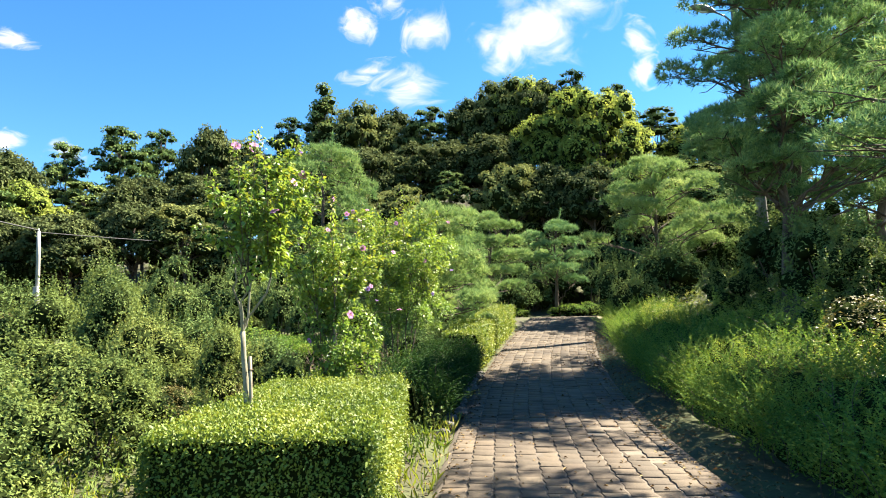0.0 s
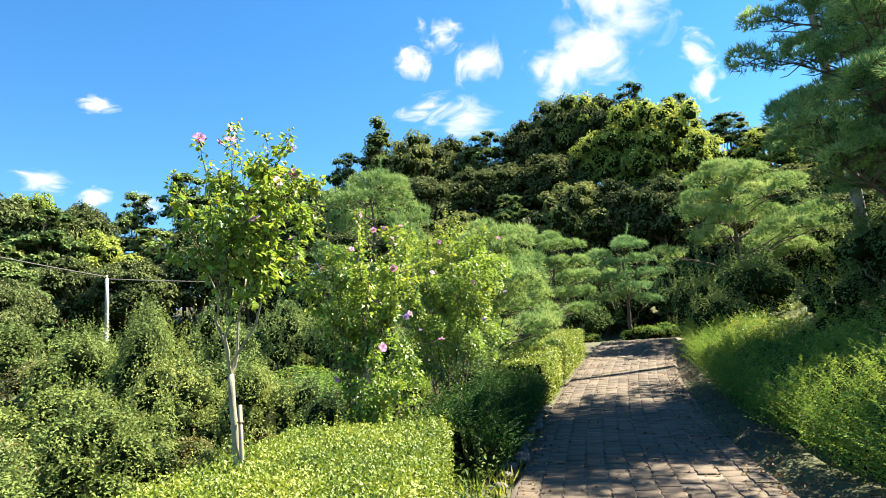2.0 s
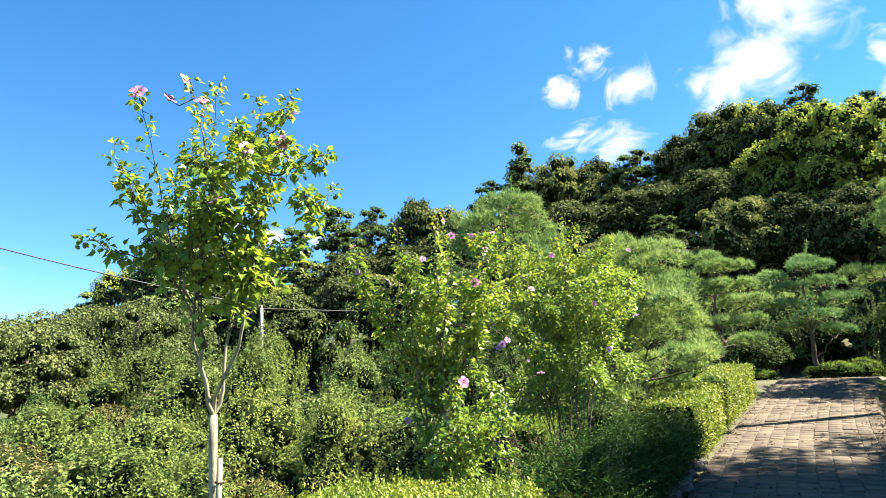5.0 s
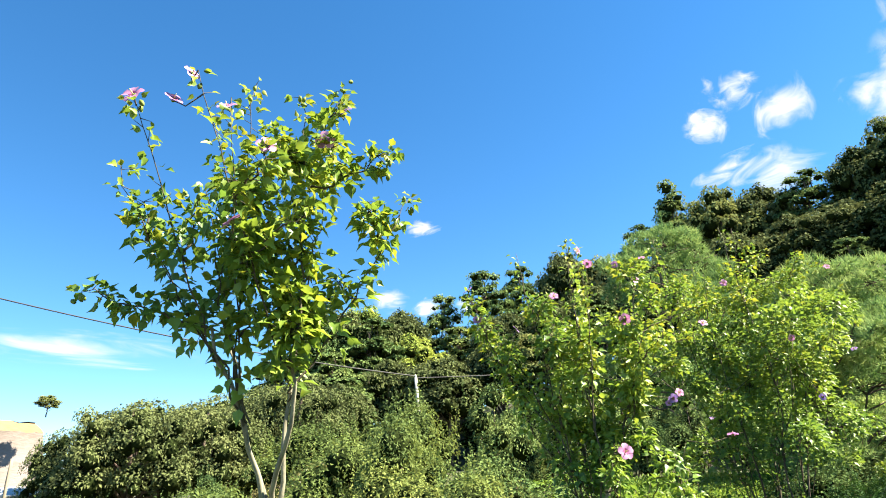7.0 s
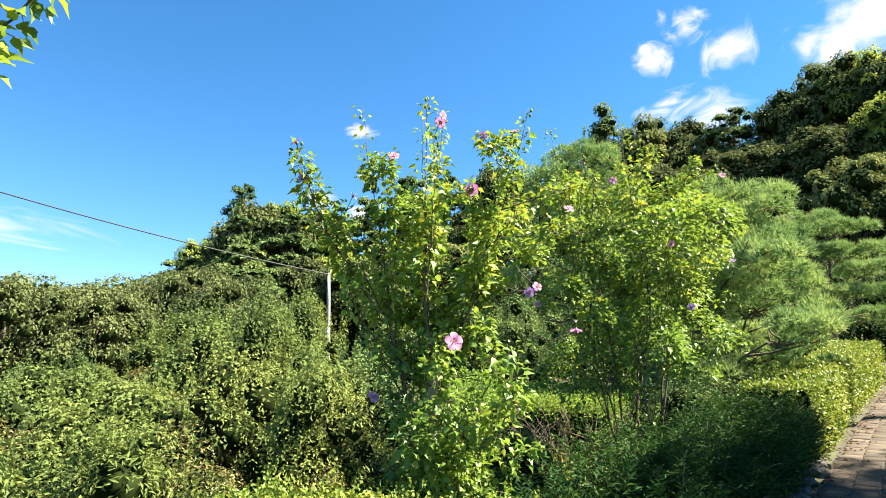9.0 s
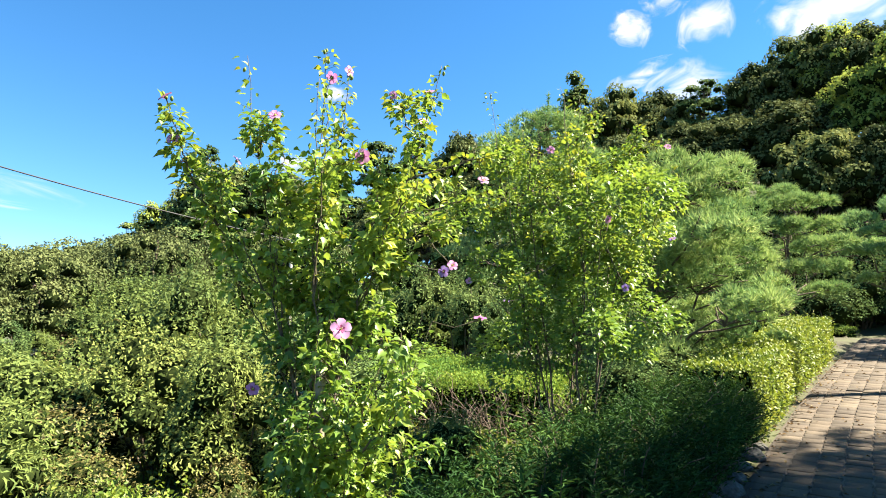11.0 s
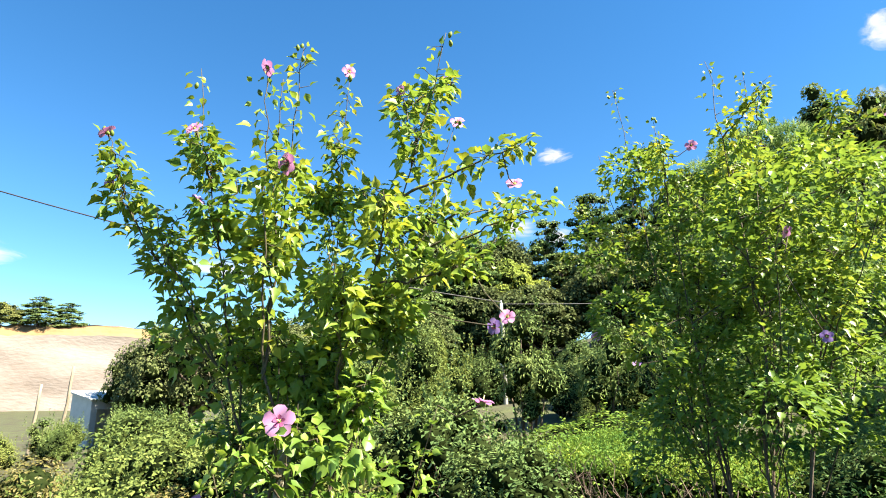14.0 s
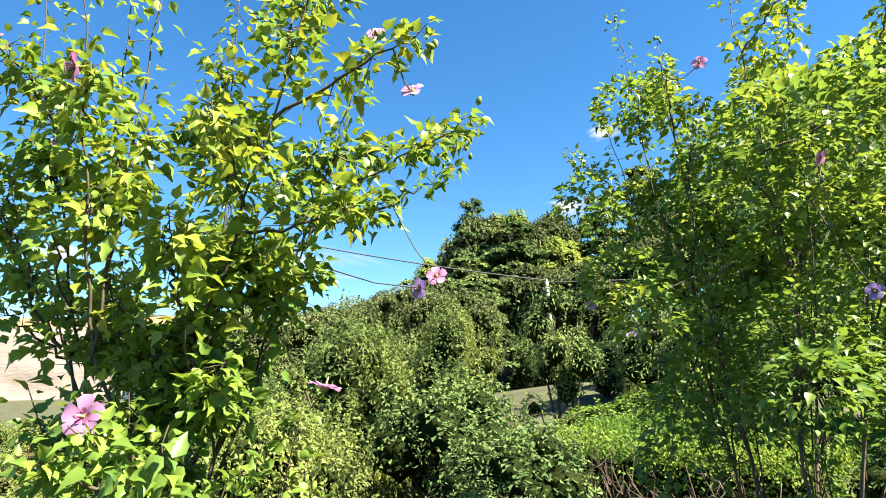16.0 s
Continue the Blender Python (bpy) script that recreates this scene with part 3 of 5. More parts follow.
def arching_hedge(name, y0, y1, inner, outer, height, shoots, leaf, mat, label, seed, side=1, lean=0.5, curl=0.3, narrow=0.4, per=13, kind="plain", heart=0.0, swell=0.5):
    """An unclipped hedge of arching shoots set with small leaves, beside the path on one side."""
    rng = np.random.default_rng(seed)
    cy = (y0 + y1) / 2
    ox, oz = float(path_x(cy)) + side * (HALF + inner), float(land(path_x(cy) + side * (HALF + inner), cy))
    ob = thing(name, (ox, cy, oz), label, "hedge")
    pile, wood = Pile(), Pile()
    for _ in range(shoots):
        y = rng.uniform(y0, y1)
        skirt = heart and rng.random() < 0.28
        a = inner + 0.35 * rng.random() if skirt else rng.uniform(inner, outer)
        x = float(path_x(y)) + side * (HALF + a)
        g = float(land(x, y))
        h = height * (0.55 + 0.5 * math.sin(min(1, (a - inner) / swell + 0.25) * 1.57)) * rng.uniform(0.75, 1.12) * (1 + 0.18 * noise.noise(Vector((x, y * 0.9, seed))))
        low = rng.uniform(0.02, 0.5) if skirt else 0.25 + rng.random() * 0.55
        out = rng.normal(0, lean) - side * 0.15 * (a < inner + 0.45)
        al = rng.normal(0, lean)
        t = np.linspace(low, 1, per)[:, None]
        ln = h * (1 - low) + 0.25
        p0 = np.array([x, y, g + h * low * 0.9])
        s = np.linspace(0, 1, per)[:, None]
        Q = p0 + np.array([out, al, 0]) * ln * 0.55 * s + np.array([0, 0, 1.0]) * (ln * 0.62 * s - ln * curl * s * s)
        Q = Q - np.array([ox, cy, oz])
        tan = unit(np.gradient(Q, axis=0))
        sd = unit(np.cross(tan, [0, 0, 1.0])) * np.where(np.arange(per) % 2, 1, -1)[:, None]
        D = unit(sd + tan * 0.9 + rng.normal(size=(per, 3)) * 0.25)
        N = unit(np.array([0, 0, 0.9]) + rng.normal(size=(per, 3)) * 0.7)
        L = leaf * (1.1 - 0.45 * s[:, 0]) * (0.8 + 0.4 * rng.random(per))
        leaves(pile, rng, Q, D, N, L, L * narrow, kind)
        if rng.random() < 0.06:
            tube(wood, np.concatenate([[[Q[0][0], Q[0][1], float(land(Q[0][0] + ox, Q[0][1] + cy)) - oz - 0.02]], Q[::4]]), 0.004, 3)
    # Dark fill under the shoots, coloured as the hedge's own shade.
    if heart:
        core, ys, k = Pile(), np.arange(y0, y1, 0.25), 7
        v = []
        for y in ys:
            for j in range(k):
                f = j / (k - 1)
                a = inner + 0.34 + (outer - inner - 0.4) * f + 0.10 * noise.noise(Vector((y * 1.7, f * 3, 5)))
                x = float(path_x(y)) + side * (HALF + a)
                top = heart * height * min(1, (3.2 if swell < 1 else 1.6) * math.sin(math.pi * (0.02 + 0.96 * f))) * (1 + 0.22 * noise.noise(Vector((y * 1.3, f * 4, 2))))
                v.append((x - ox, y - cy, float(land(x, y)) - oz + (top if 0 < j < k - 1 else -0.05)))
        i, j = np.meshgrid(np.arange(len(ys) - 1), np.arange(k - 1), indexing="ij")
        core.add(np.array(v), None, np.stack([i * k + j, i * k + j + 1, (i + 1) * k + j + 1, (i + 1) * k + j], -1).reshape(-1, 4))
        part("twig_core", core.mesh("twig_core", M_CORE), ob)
    part("foliage", pile.mesh("foliage", mat), ob)
    part("stem_work", wood.mesh("stem_work", M_TWIG), ob)["kind"] = "stuff"
    return ob


# ---- shrubs ----
ICO = bmesh.new()
bmesh.ops.create_icosphere(ICO, subdivisions=1, radius=1)
ICO_V = np.array([v.co[:] for v in ICO.verts])
ICO_F = np.array([[v.index for v in f.verts] for f in ICO.faces])
ICO.free()


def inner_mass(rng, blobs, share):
    """Solid dark lumps added inside the leafy ones, coloured as the shade in their gaps."""
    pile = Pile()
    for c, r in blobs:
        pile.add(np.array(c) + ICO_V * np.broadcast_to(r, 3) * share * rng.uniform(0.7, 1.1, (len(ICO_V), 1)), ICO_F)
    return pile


def shrub_proto(name, label, mat, lumps, n, leaf, ratio, seed, tall=1.0, wide=1.0, spikes=0, kind="plain"):
    """A bush about a metre across at the origin: stems and a heap of leafy lumps."""
    rng = np.random.default_rng(seed)
    ob = thing(name, (0, 0, -60), label, "bush")
    blobs = []
    for _ in range(lumps):
        a, r = rng.uniform(0, 6.28), rng.random() ** 0.6 * 0.42 * wide
        h = rng.uniform(0.2, 0.82) * tall * (1 - 0.35 * r / 0.42 / wide)
        s = rng.uniform(0.13, 0.26) * wide
        blobs.append(((r * math.cos(a), r * math.sin(a), h), (s, s, s * rng.uniform(0.7, 1.3))))
    pile, wood = Pile(), Pile()
    foliage(pile, rng, blobs, int(n * 1.2), leaf * 0.92, leaf * 0.92 * ratio, 0.45, 0.42, 0.34, -0.4, kind)
    for _ in range(spikes):
        c, s = blobs[rng.integers(len(blobs))]
        p0 = np.array(c) + np.array([rng.normal() * 0.08, rng.normal() * 0.08, s[2] * 0.6])
        m = 16
        t = np.linspace(0, 1, m)[:, None]
        Q = p0 + np.array([rng.normal() * 0.18, rng.normal() * 0.18, 1.0]) * rng.uniform(0.12, 0.34) * t
        leaves(pile, rng, Q, unit(rng.normal(size=(m, 3)) + [0, 0, 0.7]), unit(rng.normal(size=(m, 3)) + [0, 0, 0.7]), leaf * (1.15 - 0.5 * t[:, 0]), leaf * ratio * 1.2, "chip")
    # Dark fill that stands in for the shade within the bush.
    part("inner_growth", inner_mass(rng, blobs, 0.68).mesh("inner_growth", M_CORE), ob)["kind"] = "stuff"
    for c, s in blobs[::2]:
        tube(wood, bend((c[0] * 0.25, c[1] * 0.25, -0.05), c, 5, rng, 0.02), np.linspace(0.014, 0.005, 5), 4)
    part("foliage", pile.mesh("foliage", mat), ob)
    part("stem_work", wood.mesh("stem_work", M_TWIG), ob)
    return ob


def plant(proto, x, y, size, squash=1.0, turn=None, label="", group=""):
    """Sets a copy of a plant on the ground."""
    turn = random.uniform(0, 360) if turn is None else turn
    ob = copy_thing(proto, pose(x, y, float(land(x, y)) - 0.03, 0, 0, turn) @ Matrix.Diagonal((size, size, size * squash, 1)))
    if label:
        ob["label"] = label
    if group:
        ob["group"] = group
    return ob


def discard(protos):
    for p in protos:
        for o in (*p.children_recursive, p):
            bpy.data.objects.remove(o)


# ---- trees ----
def broad_tree(name, label, mat, height, radius, n, leaf, seed, lumps=120, bare=0.2, habit="round", heart=0.66, group=""):
    """A forest tree at the origin. habit: round, layered (flat tiers of boughs) or cone; leafy clumps round dark lumps
    coloured as inner shade.
    """
    rng = np.random.default_rng(seed)
    ob = thing(name, (0, 0, -60), label, "tree", group)
    wood, pile = Pile(), Pile()
    tube(wood, bend((0, 0, -0.3), (rng.normal() * 0.3, rng.normal() * 0.3, height * 0.8), 8, rng, 0.08), np.linspace(0.17, 0.05, 8), 7)
    blobs = []
    for k in range(lumps):
        a, f = rng.uniform(0, 6.283), rng.random()
        s = radius * rng.uniform(0.12, 0.27)
        if habit == "round":
            u = rand_dirs(rng, 1)[0]
            if u[2] < -0.75:
                continue
            half = height * (1 - bare) / 2 - s * 0.5
            c = u * [radius, radius, half] * rng.uniform(0.5, 0.86) + [0, 0, height * bare + half]
            flat = 0.78
        else:
            z = height * (bare + (0.97 - bare) * f)
            slim = (1 - f) ** 0.4 if habit == "layered" else 1.04 - f
            r = radius * slim * rng.uniform(0.25, 0.95)
            s *= 0.55 + 0.6 * slim
            c = np.array([r * math.cos(a), r * math.sin(a), z])
            flat = 0.42 if habit == "layered" else 0.7
        blobs.append((tuple(c), (s, s, s * flat)))
        if k % 5 == 0:
            tube(wood, bend((0, 0, max(height * 0.18, c[2] - radius * 0.5)), c, 5, rng, 0.12), np.linspace(0.06, 0.02, 5), 4)
    foliage(pile, rng, blobs, n, leaf, leaf * 0.8, 0.7, 0.45, 0.4, -0.1 if habit == "layered" else -0.25, "chip")
    part("trunk", wood.mesh("trunk", M_BARK, True), ob)
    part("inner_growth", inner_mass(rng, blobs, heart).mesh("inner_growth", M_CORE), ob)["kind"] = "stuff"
    part("crown", pile.mesh("crown", mat), ob)
    return ob


def pine(name, place, label, mat, height, pads, tufts, needle=0.13, width=0.010, count=9, trunk=0.11, lean=(0, 0), seed=3, group="", forks=1, tip=False):
    """A pine: scaly trunk, crooked limbs and pads of needle tufts; pads: (dx, dy, z, radius, depth) from the base."""
    rng = np.random.default_rng(seed)
    ob = thing(name, place, label, "pine tree", group)
    wood, pile = Pile(), Pile()
    top = np.array([lean[0], lean[1], height * 0.93])
    line = bend((0, 0, -0.25), top, 10, rng, 0.05 * height / 5)
    tube(wood, line, np.linspace(trunk, trunk * 0.25, 10), 9)
    for dx, dy, z, r, d in pads:
        c = np.array([dx, dy, z])
        zz = max(0.2 * height, z - 0.12 * math.hypot(dx - lean[0] * z / height, dy - lean[1] * z / height) - 0.1)
        k = min(9, max(0, int(9 * zz / (height * 0.93))))
        limb = bend(line[k], c, 7, rng, 0.06)
        tube(wood, limb, np.linspace(trunk * 0.30, 0.010, 7), 5)
        for _ in range(5):
            a = rng.uniform(0, 6.28)
            e = c + np.array([math.cos(a) * r * 0.7, math.sin(a) * r * 0.7, rng.uniform(-0.3, 0.5) * d])
            tube(wood, bend(limb[rng.integers(3, 7)], e, 4, rng, 0.03), np.linspace(0.02, 0.006, 4), 4)
    blobs = []
    for dx, dy, z, r, d in pads:
        for _ in range(6):
            a, q = rng.uniform(0, 6.28), rng.random() ** 0.5 * r * 0.72
            s = r * rng.uniform(0.28, 0.5)
            blobs.append(((dx + q * math.cos(a), dy + q * math.sin(a), z + rng.uniform(-0.3, 0.4) * d), (s, s, max(d * 0.5, s * 0.55))))
    P, N = shell(rng, blobs, tufts, 0.4, -0.25)
    N = unit(N * 0.8 + np.array([0, 0, 0.6]) + rng.normal(size=P.shape) * 0.35)
    needles(pile, rng, P, N, count, needle, width)
    if tip:
        for _ in range(14):
            p0 = np.array(blobs[rng.integers(len(blobs))][0]) + [0, 0, 0.1]
            m = 26
            t = np.linspace(0, 1, m)[:, None]
            Q = p0 + np.array([rng.normal() * 0.1, rng.normal() * 0.1, 1.0]) * rng.uniform(0.35, 0.7) * t
            needles(pile, rng, Q, unit(rng.normal(size=(m, 3)) * 0.5 + [0, 0, 0.8]), 5, needle * 0.8, width)
    part("trunk", wood.mesh("trunk", M_BARK, True), ob)
    part("crown", pile.mesh("crown", mat), ob)
    return ob


def flower(pile_p, pile_h, pile_s, rng, p, facing, size):
    """An open five-petalled bloom with a dark heart and a pale column."""
    f = unit(np.asarray(facing, float))
    a = unit(np.cross(f, [0.2, 0.1, 1.0]))
    b = np.cross(f, a)
    for k in range(5):
        t = k * 1.2566 + rng.normal() * 0.1
        d = a * math.cos(t) + b * math.sin(t)
        s = np.cross(f, d)
        open_ = rng.uniform(0.35, 0.6)
        c = [(0.0, 0.05), (0.35, 0.30), (0.75, 0.46), (1.0, 0.22)]
        left = [p + size * (d * u + f * (open_ * u - 0.35 * u * u * u) + s * w + f * 0.06 * w) for u, w in c]
        right = [p + size * (d * u + f * (open_ * u - 0.35 * u * u * u) - s * w + f * 0.10 * w) for u, w in c]
        mid = [p + size * (d * u * 1.02 + f * (open_ * u - 0.35 * u * u * u - 0.05)) for u, w in c]
        v = np.array(left + mid + right)
        q = [[i, i + 1, 4 + i + 1, 4 + i] for i in range(3)] + [[4 + i, 4 + i + 1, 8 + i + 1, 8 + i] for i in range(3)]
        pile_p.add(v, None, q)
        hv = [p + f * 0.03 * size, p + size * (d * 0.3 + s * 0.14 + f * (open_ * 0.3 + 0.03)), p + size * (d * 0.42 + f * (open_ * 0.40)), p + size * (d * 0.3 - s * 0.14 + f * (open_ * 0.3 + 0.03))]
        pile_h.add(hv, [[0, 1, 2], [0, 2, 3]])
    tube(pile_s, [p, p + f * size * 0.35, p + f * size * 0.7], [size * 0.05, size * 0.06, size * 0.03], 5)


def hibiscus(name, place, label, stems, tips, crown, mat, leaf, shoots, seed, blooms, per=34, centre=(0, 0), spread=0.25, reach_max=0.10, skirt=0, bark=None, low=0.0, trunk=0.045, fork=None, bare_tips=False, skirt_at=(0, 0), columns=0.6, body=(), body_leaves=0):
    """A rose-of-Sharon tree. stems: number of limbs; tips: shoot ends (dx, dy, z); crown: (radius, z bottom, z top); blooms: (dx, dy, z, kind); columns: share of shoots that crowd under the tips; body: leafy lumps (centre, radii)."""
    rng = np.random.default_rng(seed)
    ob = thing(name, place, label, "flowering tree")
    wood, green, young, twigs = Pile(), Pile(), Pile(), Pile()
    cen = np.array([centre[0], centre[1], 0.0])
    buds = Pile()
    rad, z0, z1 = crown
    limbs = []
    if fork:
        line = bend((0, 0, -0.1), fork, 8, rng, 0.012)
        tube(wood, line, np.linspace(trunk, trunk * 0.75, 8), 9)
    for k in range(stems):
        a = k * 6.283 / stems + rng.uniform(-0.3, 0.3)
        p0 = np.array(fork) if fork else np.array([0.09 * math.cos(a), 0.09 * math.sin(a), -0.1])
        zt = z0 + 0.32 * (z1 - z0)
        p1 = np.array([rad * 0.45 * math.cos(a), rad * 0.45 * math.sin(a), zt]) + cen * 0.7
        l = bend(p0, p1, 8, rng, 0.018, -0.04)
        tube(wood, l, np.linspace(trunk * (0.40 if fork else 0.55), trunk * 0.2, 8), 7)
        limbs.append(l)
    ends = [np.array(t, float) for t in tips]
    while len(ends) < shoots:
        if rng.random() < columns:
            f = rng.uniform(0.12, 0.88)
            ends.append((cen * 0.7 + [0, 0, z0 + 0.2 * (z1 - z0)]) * (1 - f) + np.array(tips[rng.integers(len(tips))]) * f + rng.normal(size=3) * [0.05, 0.05, 0.05])
            continue
        a, r = rng.uniform(0, 6.283), rad * rng.random() ** 0.5 * 1.02
        z = z1 - (z1 - z0) * (0.04 + 0.26 * (r / rad) ** 2 + rng.random() * spread)
        ends.append(np.array([r * math.cos(a), r * math.sin(a), z]) + cen)
    first_low, lines = len(ends), []
    for _ in range(skirt):
        a, r = rng.uniform(0, 6.283), rng.uniform(0.12, 0.5)
        ends.append(np.array([r * math.cos(a), r * math.sin(a), rng.uniform(0.25, 1.15) * (z0 + 0.25)]) + cen * 0.3 + np.array([skirt_at[0], skirt_at[1], 0]))
    for k, e in enumerate(ends):
        l = limbs[int(np.argmin([np.linalg.norm((m[-1] - e)[:2]) for m in limbs]))] if rng.random() < 0.85 else limbs[rng.integers(len(limbs))]
        p0 = l[rng.integers(4, 8)] if k < first_low else np.array([0, 0, rng.uniform(0.1, 0.5)])
        if k >= 5 and rng.random() < 0.8:
            forks = np.array([q for j, ln in enumerate(lines) for q in ln[:6] if (j >= first_low) == (k >= first_low)] or [p0])
            forks = forks[forks[:, 2] < e[2] - 0.06] if (forks[:, 2] < e[2] - 0.06).any() else p0[None]
            p0 = forks[int(np.argmin(np.linalg.norm((forks - e) * [1, 1, 0.6], axis=1) + rng.random(len(forks)) * 0.12))]
        mid = p0 * 0.5 + e * 0.5 + np.array([(e - p0)[0] * 0.14, (e - p0)[1] * 0.14, 0])
        s = np.linspace(0, 1, 13)[:, None]
        line = (1 - s) ** 2 * p0 + 2 * s * (1 - s) * mid + s * s * e + rng.normal(size=(13, 3)) * 0.008
        lines.append(line[3:])
        tube(twigs, line, np.linspace(0.0058, 0.0016, 13), 4)
        outer = k < len(tips)
        m = int(per * (1.5 if outer else 1.0))
        t = 0.12 + 0.88 * rng.random(m) ** 0.8
        if outer and bare_tips:
            t = np.where(t > 0.9, t - 0.1 * rng.random(m), t)
        i = np.clip((t * 12).astype(int), 0, 11)
        f = (t * 12 - i)[:, None]
        Q = line[i] * (1 - f) + line[i + 1] * f
        reach = (0.025 + reach_max * (1 - 0.7 * t) * rng.random(m))[:, None]
        side = rand_dirs(rng, m) * [1, 1, 0.5]
        P = Q + unit(side) * reach
        keep = (P[:, 2] > z0 - 0.2 + low) | (k >= first_low)
        P, side = P[keep], side[keep]
        tk = t[keep]
        D = unit(unit(side) * 0.8 + rng.normal(size=P.shape) * 0.35 + np.array([0, 0, -0.25]))
        N = unit(np.array([0, 0, 0.9]) + rng.normal(size=P.shape) * 0.55)
        L = leaf * (1.15 - 0.5 * tk) * (0.7 + 0.6 * rng.random(len(P)))
        fresh = rng.random(len(P)) < 0.32 * np.clip((P[:, 2] - z0) / (z1 - z0) - 0.15, 0, 1)
        for pile, w in ((green, ~fresh), (young, fresh)):
            leaves(pile, rng, P[w], D[w], N[w], L[w] * 1.02, L[w] * 0.68, "toothed", 0.16)
        for j in range(0, len(P), 5):
            tube(twigs, [Q[keep][j], P[j]], [0.002, 0.001], 3)
        if outer or rng.random() < 0.35:
            for _ in range(rng.integers(1, 4)):
                c = e + rng.normal(size=3) * 0.02 - [0, 0, rng.random() * 0.12]
                d = unit(rng.normal(size=3) * 0.5 + [0, 0, 1.0])
                tube(buds, [c, c + d * 0.008, c + d * 0.018, c + d * 0.028], [0.003, 0.009, 0.009, 0.003], 5)
    if body_leaves:
        P, N = shell(rng, body, body_leaves, 0.45, -0.7)
        out = unit(N * [1, 1, 0.4] + rng.normal(size=P.shape) * 0.4)
        L = leaf * rng.uniform(0.6, 1.15, len(P))
        leaves(green, rng, P, unit(out + np.array([0, 0, -0.2])), unit(np.array([0, 0, 1.0]) + N * 0.35 + rng.normal(size=P.shape) * 0.38), L, L * 0.66, "toothed", 0.16)
        for c, r in body:
            l = limbs[int(np.argmin([np.linalg.norm((m[-1] - np.array(c))[:2]) for m in limbs]))]
            for _ in range(1):
                e = np.array(c) + rand_dirs(rng, 1)[0] * r * 0.85
                tube(twigs, bend(l[rng.integers(3, 8)], e, 6, rng, 0.03), np.linspace(0.005, 0.0015, 6), 4)
    bloom_parts = []
    for dx, dy, z, kind, *big in blooms:
        p = np.array([dx, dy, z])
        face = unit(np.array([0.55, -0.75, 0.35]) + rng.normal(size=3) * 0.45)
        if big:
            face = unit(np.array([0.72, -0.66, 0.18]))
        petals, heart, stamen = Pile(), Pile(), Pile()
        flower(petals, heart, stamen, rng, p, face, big[0] if big else rng.uniform(0.028, 0.040))
        bloom_parts.append((kind, petals, heart, stamen))
        near = min((q for l in lines for q in l), key=lambda q: np.linalg.norm(q - p))
        tube(twigs, [near, near * 0.5 + p * 0.5 + np.array([0, 0, -0.02]) - face * 0.02, p - face * 0.005], [0.003, 0.0025, 0.003], 4)
        tube(buds, [p - face * 0.012, p - face * 0.006, p + face * 0.004], [0.003, 0.009, 0.010], 5)
    part("trunk", wood.mesh("trunk", bark or M_BARK_PALE, True), ob, "grey-brown bark" if bark else "pale grey-tan bark")
    part("twig_work", twigs.mesh("twig_work", M_SHOOT), ob, "thin brown-green shoots")
    part("foliage", green.mesh("foliage", mat), ob)
    part("upper_foliage", young.mesh("upper_foliage", M_HIB_YOUNG), ob, "yellowing upper leaves")
    for kind, petals, heart, stamen in bloom_parts:
        m, lab = {"pink": (M_PINK, "open pink flower"), "pale": (M_PALE, "pale lilac flower"), "purple": (M_PURPLE, "purple flower")}[kind]
        fl = part("flower", petals.mesh("flower", m), ob, lab)
        part("flower_heart", heart.mesh("flower_heart", M_HEART), fl, "crimson heart")
        part("stamen", stamen.mesh("stamen", M_STAMEN), fl)
    part("bud_spray", buds.mesh("bud_spray", M_BUD), ob)["kind"] = "stuff"
    return ob


# ---- the flowering trees ----
G1 = float(land(-1.63, 5.33))
hibiscus("hibiscus_tree", (-1.63, 5.33, G1), "young rose-of-Sharon tree, single pale trunk, pink flowers",
         4, [(0.07, -0.75, 2.88 - G1), (0.24, -0.62, 2.98 - G1), (0.10, -0.40, 3.03 - G1), (0.08, -0.28, 3.18 - G1), (0.23, -0.14, 3.12 - G1), (0.38, -0.04, 3.14 - G1), (0.58, 0.02, 2.80 - G1),
             (0.50, 0.22, 2.70 - G1), (-0.23, -0.68, 2.26 - G1), (-0.17, -0.65, 2.72 - G1), (0.45, -0.48, 2.64 - G1), (0.46, -0.22, 2.80 - G1), (-0.10, -0.25, 2.85 - G1), (0.12, 0.08, 2.85 - G1)],
         (0.48, 1.72 - G1, 3.0 - G1), M_HIB, 0.056, 58, 11,
         [(0.07, -0.76, 2.88 - G1, "pink"), (0.20, -0.63, 2.98 - G1, "pale"), (0.10, -0.41, 2.99 - G1, "pink"), (0.15, -0.66, 2.88 - G1, "pink"), (0.38, -0.05, 3.02 - G1, "purple"), (0.45, -0.49, 2.65 - G1, "pale"),
          (0.46, -0.23, 2.78 - G1, "pale"), (0.30, -0.50, 2.42 - G1, "pink")],
         per=58, spread=0.25, reach_max=0.06, centre=(0.08, -0.2), trunk=0.029, fork=(-0.11, 0.05, 1.47 - G1), low=-0.12, columns=0.85)
G2 = float(land(-1.52, 8.03))
